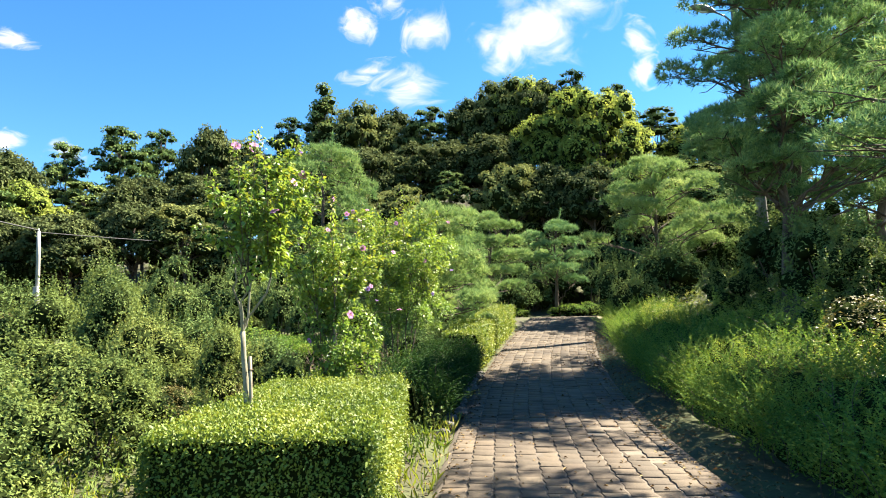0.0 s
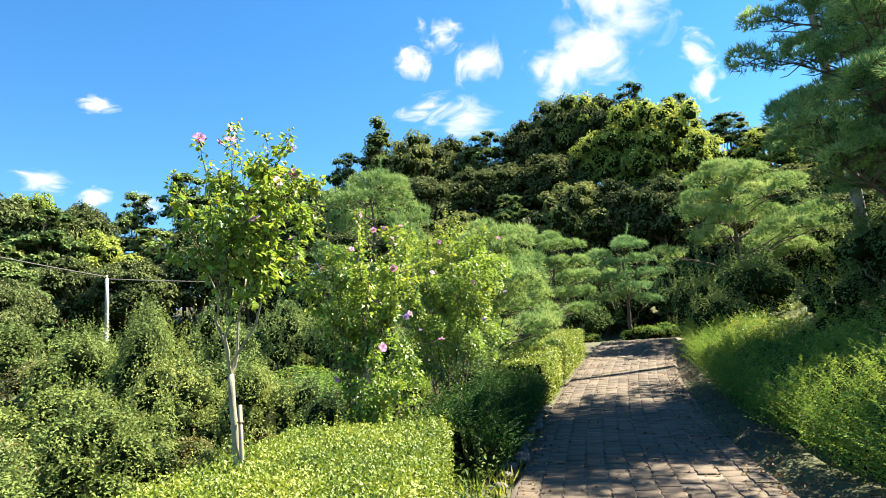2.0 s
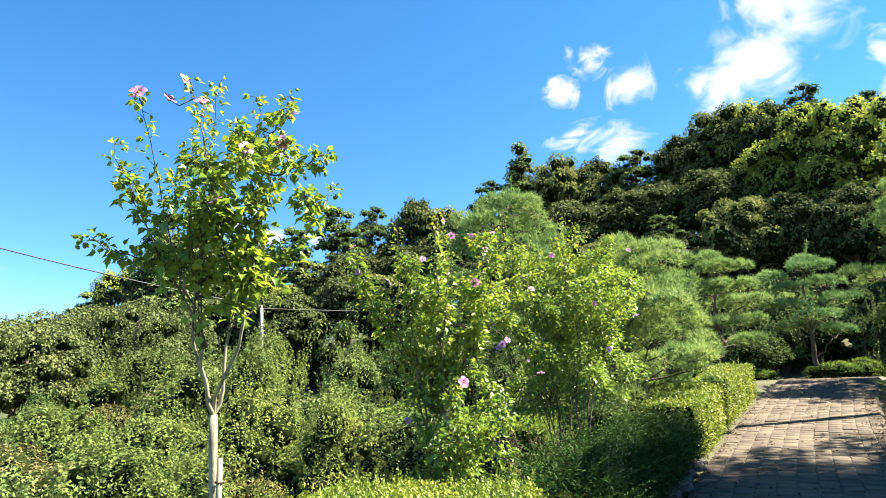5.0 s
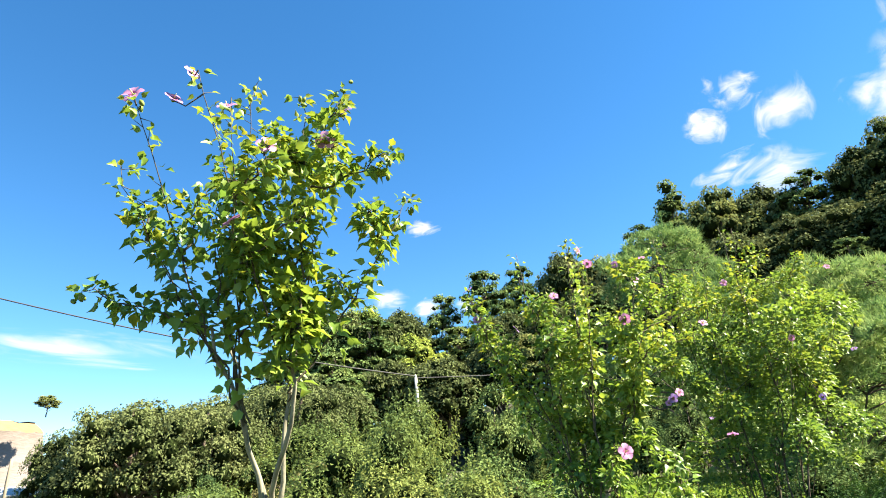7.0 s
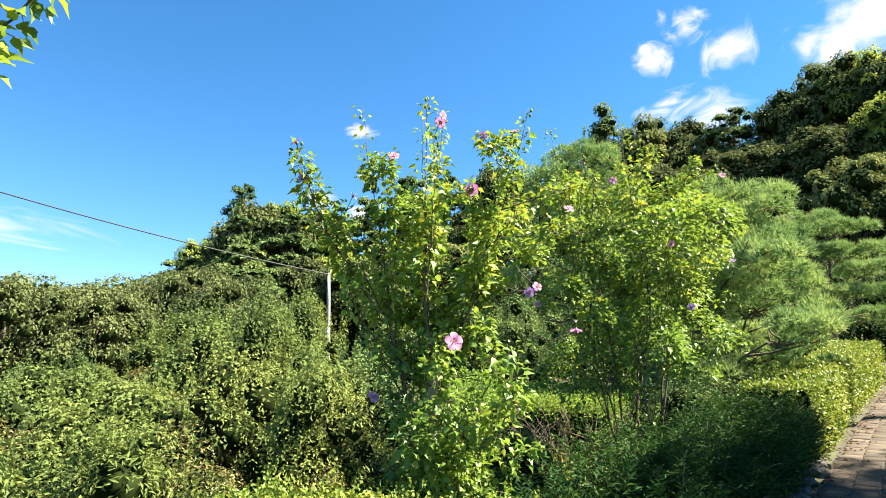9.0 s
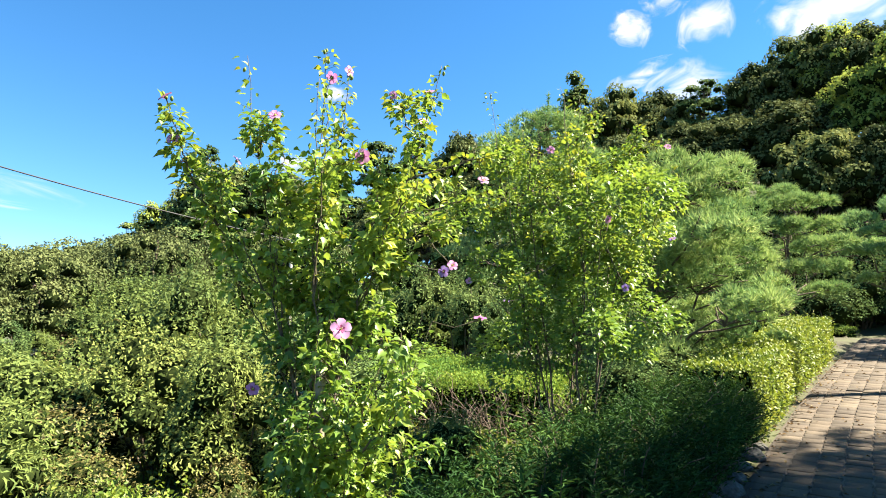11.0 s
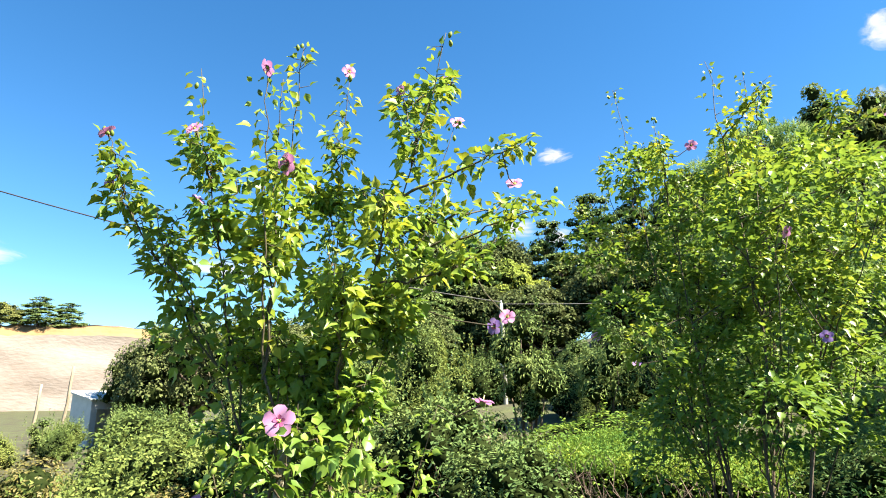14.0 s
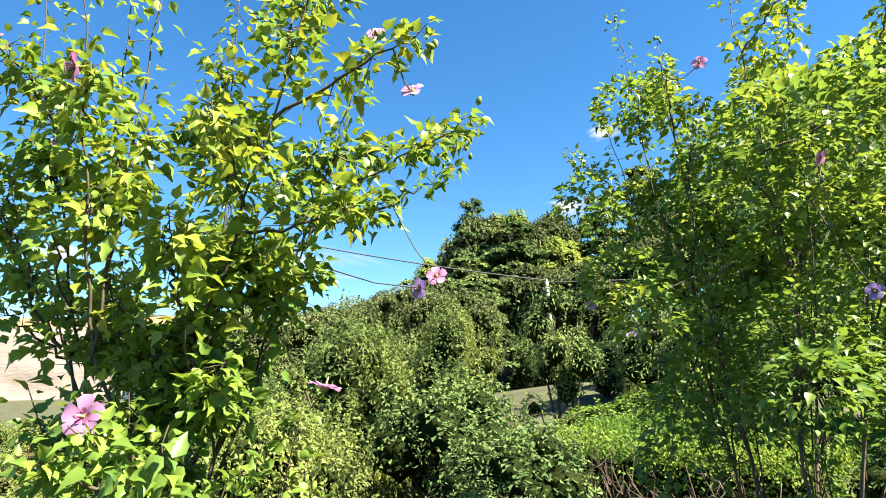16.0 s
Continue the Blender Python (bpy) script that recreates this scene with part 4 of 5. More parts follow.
hibiscus("hibiscus_tree", (-1.52, 8.03, G2), "leafy rose-of-Sharon tree with lilac flowers and arching twigs",
         6, [(-0.18, -0.43, 3.09 - G2), (0.08, -0.10, 3.22 - G2), (0.30, -0.35, 2.90 - G2), (0.06, 0.17, 3.20 - G2), (0.66, 0.24, 3.16 - G2), (0.30, 0.28, 3.08 - G2), (0.49, 0.41, 3.08 - G2), (0.36, 0.56, 2.98 - G2),
             (0.05, -0.50, 2.72 - G2), (0.50, -0.34, 2.50 - G2), (-0.50, -0.54, 2.52 - G2), (-0.44, -0.64, 2.62 - G2), (-0.48, -0.68, 2.82 - G2), (0.35, 1.05, 2.72 - G2), (0.93, 0.38, 2.66 - G2), (0.86, 0.62, 2.48 - G2),
             (-0.55, -0.2, 2.55 - G2), (-0.4, 0.35, 2.75 - G2), (0.7, -0.1, 2.4 - G2), (0.2, 0.7, 2.6 - G2)],
         (0.58, 1.35 - G2, 2.75 - G2), M_HIB, 0.059, 100, 22,
         [(0.35, -0.25, 1.64 - G2, "pale", 0.054), (-0.48, -0.69, 2.82 - G2, "pink"), (0.33, -0.37, 2.91 - G2, "pink"), (0.06, 0.16, 3.21 - G2, "pink"), (0.31, 0.28, 3.06 - G2, "pale"), (0.49, 0.41, 3.10 - G2, "pink"),
          (0.36, 0.58, 2.98 - G2, "pale"), (0.12, -0.54, 2.68 - G2, "pale"), (0.53, -0.37, 2.47 - G2, "pink"), (-0.50, -0.56, 2.50 - G2, "purple"), (-0.44, -0.66, 2.60 - G2, "pale"), (-0.30, -0.35, 2.55 - G2, "purple"),
          (0.50, 0.74, 2.06 - G2, "pale"), (0.46, 0.70, 2.02 - G2, "purple"), (0.95, 0.1, 1.70 - G2, "pale"), (-0.15, -0.3, 1.33 - G2, "pale"), (0.85, 0.40, 2.5 - G2, "pale")],
         per=58, spread=0.36, reach_max=0.10, bark=M_BARK, skirt=90, skirt_at=(0.26, -0.02), trunk=0.024, fork=(0.0, 0.02, 0.85 - G2), low=-0.35, columns=0.7)
G3 = float(land(-0.76, 10.7))
rb = random.Random(8)
BODY = []
for k in range(46):
    a, f = rb.uniform(0, 6.283), rb.random()
    q = (0.62 + 0.42 * math.sin(math.pi * min(1.0, f * 0.9 + 0.1))) * math.sqrt(rb.random())
    w = rb.uniform(0.15, 0.3)
    BODY.append(((q * math.cos(a) - 0.05, q * math.sin(a), 1.25 + 2.0 * f - G3), (w, w, w * 0.9)))
hibiscus("hibiscus_tree", (-0.76, 10.7, G3), "broad many-stemmed rose-of-Sharon bush, yellow at the top",
         7, [(-0.67, -0.18, 3.94 - G3), (-0.80, -0.25, 3.45 - G3), (-0.30, -0.35, 3.52 - G3), (0.03, -0.20, 3.88 - G3), (0.08, 0.26, 3.97 - G3), (0.25, 0.1, 3.75 - G3), (0.86, 0.25, 3.40 - G3), (0.66, 0.1, 3.50 - G3),
             (-0.98, -0.3, 3.1 - G3), (-0.1, 0.3, 3.6 - G3), (0.4, -0.4, 3.45 - G3), (0.45, 0.5, 3.4 - G3), (-0.5, 0.1, 3.5 - G3), (0.95, -0.1, 3.0 - G3), (-0.15, -0.6, 3.3 - G3)],
         (0.98, 1.5 - G3, 3.5 - G3), M_HIB_DARK, 0.056, 80, 33,
         [(0.88, 0.2, 3.32 - G3, "pink"), (0.48, -0.56, 2.55 - G3, "pink"), (0.92, -0.2, 2.42 - G3, "purple"), (-0.3, -0.8, 1.9 - G3, "purple"), (-0.75, -0.5, 2.1 - G3, "pale"), (0.6, -0.6, 2.0 - G3, "purple"), (0.0, -0.5, 3.2 - G3, "pink")],
         per=56, spread=0.42, reach_max=0.10, bark=M_BARK, skirt=6, trunk=0.024, low=-0.25, columns=0.75, body=BODY, body_leaves=13000)


def stake(place, height, radius, label, tilt=(0, 0)):
    rng = np.random.default_rng(int(place[0] * 100) % 97)
    ob = thing("tree_stake", place, label, "stake")
    pile = Pile()
    tube(pile, bend((0, 0, -0.1), (tilt[0], tilt[1], height), 6, rng, 0.006), radius * np.array([1, 1.02, 0.98, 1, 0.97, 0.9]), 8)
    part("pole", pile.mesh("pole", M_STAKE, True), ob)
    tie = Pile()
    a = np.linspace(0, 6.283, 13)
    tube(tie, np.c_[np.cos(a) * radius * 1.25 + tilt[0] * 0.9, np.sin(a) * radius * 1.25 + tilt[1] * 0.9, np.full(13, height * 0.9)], 0.006, 5)
    part("tie", tie.mesh("tie", M_TWIG), ob)


stake((-1.60, 5.34, G1), 1.14, 0.016, "weathered round wooden stake beside a young tree", (-0.065, 0.02))
stake((-1.38, 7.92, G2), 1.32, 0.03, "weathered wooden stake inside a flowering tree")

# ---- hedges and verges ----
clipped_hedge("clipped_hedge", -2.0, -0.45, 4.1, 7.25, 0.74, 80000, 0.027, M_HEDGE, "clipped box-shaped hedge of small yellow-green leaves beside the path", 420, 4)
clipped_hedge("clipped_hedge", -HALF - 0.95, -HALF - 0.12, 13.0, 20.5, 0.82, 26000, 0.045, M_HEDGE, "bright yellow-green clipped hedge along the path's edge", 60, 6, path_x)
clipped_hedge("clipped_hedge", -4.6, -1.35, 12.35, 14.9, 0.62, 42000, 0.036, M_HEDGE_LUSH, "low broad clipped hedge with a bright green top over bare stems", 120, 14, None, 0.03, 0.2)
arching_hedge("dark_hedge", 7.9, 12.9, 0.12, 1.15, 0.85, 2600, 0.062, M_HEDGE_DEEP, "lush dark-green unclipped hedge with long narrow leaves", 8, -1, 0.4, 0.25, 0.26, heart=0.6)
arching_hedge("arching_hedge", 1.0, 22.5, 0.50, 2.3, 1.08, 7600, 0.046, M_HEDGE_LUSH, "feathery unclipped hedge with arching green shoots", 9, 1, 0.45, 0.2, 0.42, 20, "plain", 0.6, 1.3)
arching_hedge("bank_growth", 2.0, 20.0, 2.0, 4.6, 0.85, 2200, 0.075, M_GRASS, "loose yellow-green ferns and grass on the bank under the pines", 10, 1, 0.6, 0.3, 0.3, 13, "chip")


def grass(name, label, areas, n, h, mat, seed):
    """Loose grass and weeds over patches (x0, x1, y0, y1)."""
    rng = np.random.default_rng(seed)
    pile = Pile()
    size = np.array([(a[1] - a[0]) * (a[3] - a[2]) for a in areas])
    k = rng.choice(len(areas), n, p=size / size.sum())
    A = np.array(areas)[k]
    x, y = A[:, 0] + (A[:, 1] - A[:, 0]) * rng.random(n), A[:, 2] + (A[:, 3] - A[:, 2]) * rng.random(n)
    keep = np.abs(x - path_x(y)) > HALF + 0.02 + 0.05 * rng.random(n)
    x, y = x[keep], y[keep]
    n = len(x)
    P = np.c_[x, y, land(x, y) - 0.03]
    D = unit(np.c_[rng.normal(size=n) * 0.35, rng.normal(size=n) * 0.35, np.ones(n)])
    leaves(pile, rng, P, D, unit(rng.normal(size=(n, 3)) * [1, 1, 0.2]), h * (0.4 + 0.8 * rng.random(n)), 0.011 + 0.01 * rng.random(n), fold=0.1, droop=0.3)
    ob = new(name, pile.mesh(name, mat))
    return tagged(ob, label, "grass", kind="stuff")


grass("verge_grass", "short green grass and weeds along the path's edge", [(-0.6, 0.4, 2.5, 8.3), (-2.2, 0.2, 7.2, 10.5), (-3.4, -0.8, 7.0, 12.5), (-7, -2, 3, 18), (-12, -4, 2, 16)], 30000, 0.16, M_GRASS, 12)


def weeds(name, label, x0, x1, y0, y1, count, height, mat, seed):
    """Tangled knee-high weeds, leafy along leaning stems."""
    rng = np.random.default_rng(seed)
    per = 11
    x, y = rng.uniform(x0, x1, count), rng.uniform(y0, y1, count)
    keep = ((x > -0.35) | (x < -2.1) | (y > 7.3) | (y < 3.7)) & (x < path_x(y) - HALF - 0.25)
    x, y = x[keep], y[keep]
    k = len(x)
    h = height * (0.5 + 0.8 * rng.random(k)) * (0.8 + 0.5 * np.sin(x * 1.7) * np.cos(y * 1.3))
    s = np.linspace(0.15, 1, per)
    lean = rng.normal(size=(k, 2)) * 0.35
    Q = np.stack([x[:, None] + lean[:, :1] * h[:, None] * s, y[:, None] + lean[:, 1:] * h[:, None] * s, land(x, y)[:, None] + h[:, None] * s], -1).reshape(-1, 3)
    D = unit(rng.normal(size=Q.shape) + np.array([0, 0, 0.35]))
    N = unit(rng.normal(size=Q.shape) * 0.6 + np.array([0, 0, 1.0]))
    L = np.tile(0.085 - 0.04 * s, k) * (0.6 + 0.8 * rng.random(len(Q)))
    pile = Pile()
    leaves(pile, rng, Q, D, N, L, L * 0.42)
    tagged(new(name, pile.mesh(name, mat)), label, "weeds", kind="stuff")


weeds("weed_field", "tangled knee-high green weeds over rough ground", -9.0, 0.0, 1.5, 13.5, 3600, 0.42, M_BUSH, 18)


def litter():
    rng = np.random.default_rng(14)
    n = 2600
    y = rng.uniform(2.5, 20, n)
    side = rng.random(n)
    off = np.where(side < 0.62, HALF + rng.normal(0.12, 0.22, n), np.where(side < 0.8, -HALF + rng.normal(0.0, 0.12, n), rng.uniform(-1, 1, n) * HALF))
    x = path_x(y) + off
    z = np.where(np.abs(off) < HALF, path_z(y) + 0.008, land(x, y) + 0.03)
    pile = Pile()
    N = unit(np.c_[rng.normal(size=n) * 0.3, rng.normal(size=n) * 0.3, np.ones(n)])
    leaves(pile, rng, np.c_[x, y, z], unit(np.c_[rng.normal(size=(n, 2)), rng.normal(size=n) * 0.1]), N, 0.03 + 0.035 * rng.random(n), 0.02 + 0.02 * rng.random(n), fold=0.3)
    ob = new("fallen_leaves", pile.mesh("fallen_leaves", M_LITTER))
    tagged(ob, "dry brown leaves and twigs scattered along the path", "leaf litter", kind="stuff")


litter()


def border_stone(x, y, s, seed):
    rng = np.random.default_rng(seed)
    bm = bmesh.new()
    bmesh.ops.create_icosphere(bm, subdivisions=3, radius=1)
    sc = np.array([s * rng.uniform(0.8, 1.2), s * rng.uniform(0.7, 1.1), s * rng.uniform(0.45, 0.65)])
    for v in bm.verts:
        k = 1 + 0.28 * noise.noise(v.co * 1.3 + Vector((seed, 0, 0))) + 0.10 * noise.noise(v.co * 4 + Vector((0, seed, 0)))
        v.co = Vector((v.co.x * sc[0] * k, v.co.y * sc[1] * k, max(v.co.z, -0.55) * sc[2] * k))
    me = bpy.data.meshes.new("border_stone")
    bm.to_mesh(me)
    bm.free()
    me.materials.append(M_STONE)
    ob = new("border_stone", me)
    ob.matrix_basis = pose(x, y, float(land(x, y)) + sc[2] * 0.35, 0, 0, rng.uniform(0, 360))
    tagged(ob, "rough grey field stone edging the path", "stone", "stones along the path")


rs = random.Random(4)
for k in range(13):
    yy = 7.6 + k * 0.42
    border_stone(float(path_x(yy)) - HALF - 0.14 + rs.uniform(-0.06, 0.06), yy, rs.uniform(0.08, 0.14), k + 2)

# ---- pines ----
def pads_round(rng_seed, n, radius, z0, z1, r, d, skew=(0, 0), near=0.35):
    rr = random.Random(rng_seed)
    out = []
    for k in range(n):
        f = (k + 0.5) / n
        z = z0 + (z1 - z0) * f
        q = radius * math.sqrt(max(0.03, 1 - f ** 1.6)) * rr.uniform(near, 0.95)
        a = k * 2.4 + rr.uniform(-0.4, 0.4)
        out.append((q * math.cos(a) + skew[0] * f, q * math.sin(a) + skew[1] * f, z, r * rr.uniform(0.75, 1.2), d * rr.uniform(0.8, 1.2)))
    return out


def on(x, y):
    return (x, y, float(land(x, y)))


pine("pine_tree", on(-0.6, 15.6), "dense bushy young pine with bright green needles behind the flowering bushes", M_PINE, 3.7, pads_round(1, 38, 2.1, 0.3, 3.6, 0.72, 0.42, (0.4, 0), 0.25), 15000, 0.15, 0.017, 8, 0.09, seed=1)
pine("pine_tree", on(-4.2, 21.5), "young pine with upright light-green shoots", M_PINE, 6.4, pads_round(2, 20, 2.4, 1.4, 6.2, 0.9, 0.6), 7500, 0.19, 0.021, 8, 0.11, seed=2, tip=True)
pine("pine_tree", on(2.0, 25.5), "layered garden pine with flat needle pads", M_PINE, 4.6, pads_round(3, 13, 1.9, 1.2, 4.2, 0.8, 0.32), 5500, 0.18, 0.022, 8, 0.09, seed=3)
pine("pine_tree", on(5.3, 28.5), "layered garden pine with flat needle pads", M_PINE_DARK, 4.6, pads_round(4, 12, 1.8, 1.5, 4.3, 0.8, 0.3), 5000, 0.18, 0.022, 8, 0.1, seed=4, tip=True)
pine("pine_tree", on(8.6, 23.4), "spreading garden pine with a slanting trunk and bright green crown", M_PINE, 5.4, pads_round(5, 19, 3.0, 2.2, 5.3, 1.1, 0.5, (-0.5, 0)), 9500, 0.18, 0.02, 8, 0.11, (-0.4, 0.1), seed=5)
pine("pine_tree", on(7.4, 13.1), "tall dark pine with grey-brown trunk and drooping needle pads", M_PINE_DARK, 7.8, pads_round(6, 66, 3.1, 2.6, 8.6, 0.85, 0.4, (0.4, 0.0), 0.12), 27000, 0.17, 0.018, 7, 0.13, (0.3, 0.2), seed=6)
# Out of view; added for the shade it throws on hedge and path.
pine("pine_tree", on(7.6, 7.3), "unseen dark pine added on the bank to shade the hedge and path", M_PINE_DARK, 8.6, pads_round(10, 40, 2.6, 2.2, 8.4, 0.85, 0.4, (-0.3, 0), 0.12), 12000, 0.18, 0.022, 7, 0.13, seed=10)
pine("pine_tree", on(11.8, 14.8), "tall dark pine standing close to others on the bank", M_PINE_DARK, 8.6, pads_round(7, 28, 3.0, 2.2, 8.5, 1.2, 0.6), 6000, 0.24, 0.05, 6, 0.19, seed=7)
pine("pine_tree", on(14.2, 19.5), "tall dark pine behind the bank", M_PINE_DARK, 8.5, pads_round(8, 22, 3.0, 1.4, 8.3, 1.3, 0.6), 5000, 0.24, 0.04, 6, 0.18, seed=8)

pine("pine_tree", on(9.0, 15.6), "tall dark pine with layered pads standing behind another", M_PINE_DARK, 11.2, pads_round(9, 48, 2.7, 2.8, 11.0, 0.85, 0.42, (1.0, 0.3), 0.12), 17000, 0.18, 0.02, 7, 0.16, (0.8, 0.2), seed=9)

# ---- bushes ----
P_LIGHT = shrub_proto("wild_bush", "tangled wild bush with small yellow-green leaves", M_BUSH, 22, 5200, 0.031, 0.55, 41, 1.15, 1.0, 110, "chip")
P_LIGHT2 = shrub_proto("wild_bush", "loose leafy bush, light green, with upright shoots", M_BUSH, 18, 4400, 0.034, 0.5, 42, 1.3, 0.9, 130, "chip")
P_DARK = shrub_proto("wild_bush", "dense dark-green bush with small leaves", M_BUSH_DARK, 26, 2700, 0.045, 0.5, 43, 1.1, 1.0, 70, "chip")
P_DRY = shrub_proto("dry_bush", "bush with dry orange-brown leaves", M_DRY, 18, 2600, 0.040, 0.5, 44, 1.0, 1.0, 6, "chip")
P_BIG = shrub_proto("wild_bush", "overgrown bush of broad green leaves", M_BUSH, 22, 5000, 0.038, 0.7, 45, 1.2, 1.1, 60, "chip")
P_CONE = shrub_proto("conical_shrub", "dark conical yew-like shrub", M_BUSH_DARK, 20, 3000, 0.045, 0.35, 46, 1.35, 0.75, 40, "chip")
P_LUSH = shrub_proto("round_bush", "rounded trimmed green bush", M_HEDGE_LUSH, 24, 3400, 0.045, 0.45, 47, 0.75, 1.05, 10)
P_PLUME = shrub_proto("plume_bush", "feathery light-green bush of upright plumes", M_BUSH, 20, 1500, 0.05, 0.28, 48, 1.2, 0.8, 150)
P_FERN = shrub_proto("fern_clump", "yellow-green clump of ferns and grass on the bank", M_GRASS, 14, 1500, 0.06, 0.25, 49, 0.8, 1.0, 70)
random.seed(21)


def before_pole(x, y, width=2.3):
    """Whether a plant would stand right in front of the utility pole, seen from the path."""
    for ex, ey in ((0.0, 1.0), (0.6, 7.0)):
        d = Vector((-19.5 - ex, 29.7 - ey))
        p = Vector((x - ex, y - ey))
        f = p.dot(d) / d.length_squared
        if 0.3 < f < 1.05 and (p - d * f).length < width:
            return True
    return False


def sunward_of_pole(x, y):
    """Whether a tree there would put the utility pole in its shade."""
    u, v = x + 19.5, y - 29.7
    a, b = math.sin(radians(SUN_AZ)), math.cos(radians(SUN_AZ))
    return 0 < u * a + v * b < 10 and abs(u * b - v * a) < 2.6


for x, y, s, q, p in ((-3.0, 3.9, 1.1, 0.9, P_LIGHT), (-3.6, 4.9, 1.3, 0.85, P_LIGHT2), (-2.7, 3.0, 0.9, 0.9, P_LIGHT2), (-4.4, 4.0, 1.3, 0.9, P_LIGHT), (-4.5, 6.0, 1.2, 0.85, P_DARK),
                      (-3.4, 6.4, 1.2, 0.85, P_LIGHT2), (-5.6, 5.2, 1.3, 0.8, P_PLUME), (-5.3, 7.4, 1.15, 0.8, P_DRY), (-4.0, 7.9, 1.2, 0.9, P_PLUME), (-6.4, 6.6, 1.2, 0.8, P_PLUME),
                      (-3.2, 9.2, 1.2, 1.0, P_LIGHT2), (-4.5, 9.6, 1.5, 1.0, P_LIGHT), (-5.8, 9.0, 1.35, 0.9, P_BIG), (-7.4, 8.2, 1.3, 0.8, P_DRY), (-8.4, 9.8, 1.5, 0.9, P_BIG),
                      (-3.3, 11.4, 1.3, 0.8, P_DARK), (-4.7, 11.8, 1.6, 0.9, P_DARK), (-6.0, 11.4, 1.8, 1.05, P_LIGHT2), (-7.6, 11.8, 2.0, 1.0, P_LIGHT),
                      (-5.0, 15.4, 2.0, 0.55, P_LUSH), (-4.6, 17.4, 1.7, 1.15, P_CONE), (-5.7, 17.0, 1.7, 1.2, P_CONE),
                      (-3.3, 18.0, 1.6, 1.1, P_CONE), (-6.9, 16.0, 1.9, 1.2, P_CONE), (-1.8, 18.2, 1.6, 1.0, P_DARK), (-8.0, 14.4, 2.0, 1.1, P_LIGHT2), (-9.6, 13.0, 2.0, 0.8, P_DRY), (-0.6, 13.4, 1.0, 0.8, P_DARK), (-1.0, 16.8, 1.6, 0.8, P_DARK), (-0.8, 13.1, 1.1, 0.8, P_DARK), (-0.5, 14.3, 1.1, 0.8, P_DARK), (-0.9, 15.2, 1.3, 0.8, P_DARK), (-0.1, 15.4, 1.0, 0.8, P_DARK), (-0.4, 19.3, 1.6, 0.8, P_DARK), (0.1, 21.4, 1.6, 0.8, P_DARK), (-1.6, 21.0, 1.8, 0.9, P_CONE), (-2.6, 23.0, 2.0, 0.9, P_DARK), (-0.6, 23.4, 1.8, 0.9, P_DARK), (-9.0, 20.0, 1.5, 0.9, P_DARK), (-10.0, 22.2, 1.8, 0.9, P_CONE), (-11.5, 24.4, 2.0, 0.9, P_DARK), (-12.6, 27.0, 2.2, 0.9, P_DARK), (-8.0, 24.0, 2.0, 0.9, P_CONE), (-2.5, 9.5, 0.8, 0.7, P_LUSH), (-2.7, 10.4, 0.9, 0.8, P_DARK), (-1.9, 10.55, 0.75, 0.8, P_DARK)):
    plant(p, x, y, s, q)
for x, y, s, q, p in ((-3.5, 8.3, 0.85, 0.75, P_DRY), (-3.4, 9.9, 0.8, 0.9, P_DRY), (-5.0, 12.4, 1.2, 0.8, P_DRY), (-2.9, 8.9, 0.55, 1.0, P_DRY), (-6.2, 8.4, 0.9, 0.9, P_DRY), (-4.7, 8.7, 1.2, 0.75, P_DRY), (-6.6, 10.2, 1.3, 0.8, P_DRY), (-3.0, 7.6, 0.7, 0.9, P_PLUME), (-5.2, 10.4, 1.2, 1.0, P_PLUME), (-7.0, 7.2, 1.3, 1.0, P_PLUME), (-8.2, 6.2, 1.5, 1.0, P_PLUME)):
    plant(p, x, y, s, q)


def bare_brush(x, y, w, h, count, seed):
    """A thicket of leafless pale stems."""
    rng = np.random.default_rng(seed)
    ob = thing("bare_brush", (x, y, float(land(x, y))), "thicket of leafless grey-brown stems under the shrubs", "brush")
    pile = Pile()
    for _ in range(count):
        p = np.array([rng.normal() * w * 0.4, rng.normal() * w * 0.3, -0.05])
        e = p + np.array([rng.normal() * 0.3, rng.normal() * 0.3, h * rng.uniform(0.5, 1.1)])
        l = bend(p, e, 6, rng, 0.05)
        tube(pile, l, np.linspace(0.010, 0.003, 6), 4)
        for _ in range(3):
            k = rng.integers(2, 5)
            tube(pile, bend(l[k], l[k] + rng.normal(size=3) * [0.18, 0.18, 0.12] + [0, 0, 0.2], 4, rng, 0.03), [0.005, 0.004, 0.003, 0.002], 3)
    part("stem_work", pile.mesh("stem_work", M_BARK), ob)["kind"] = "stuff"


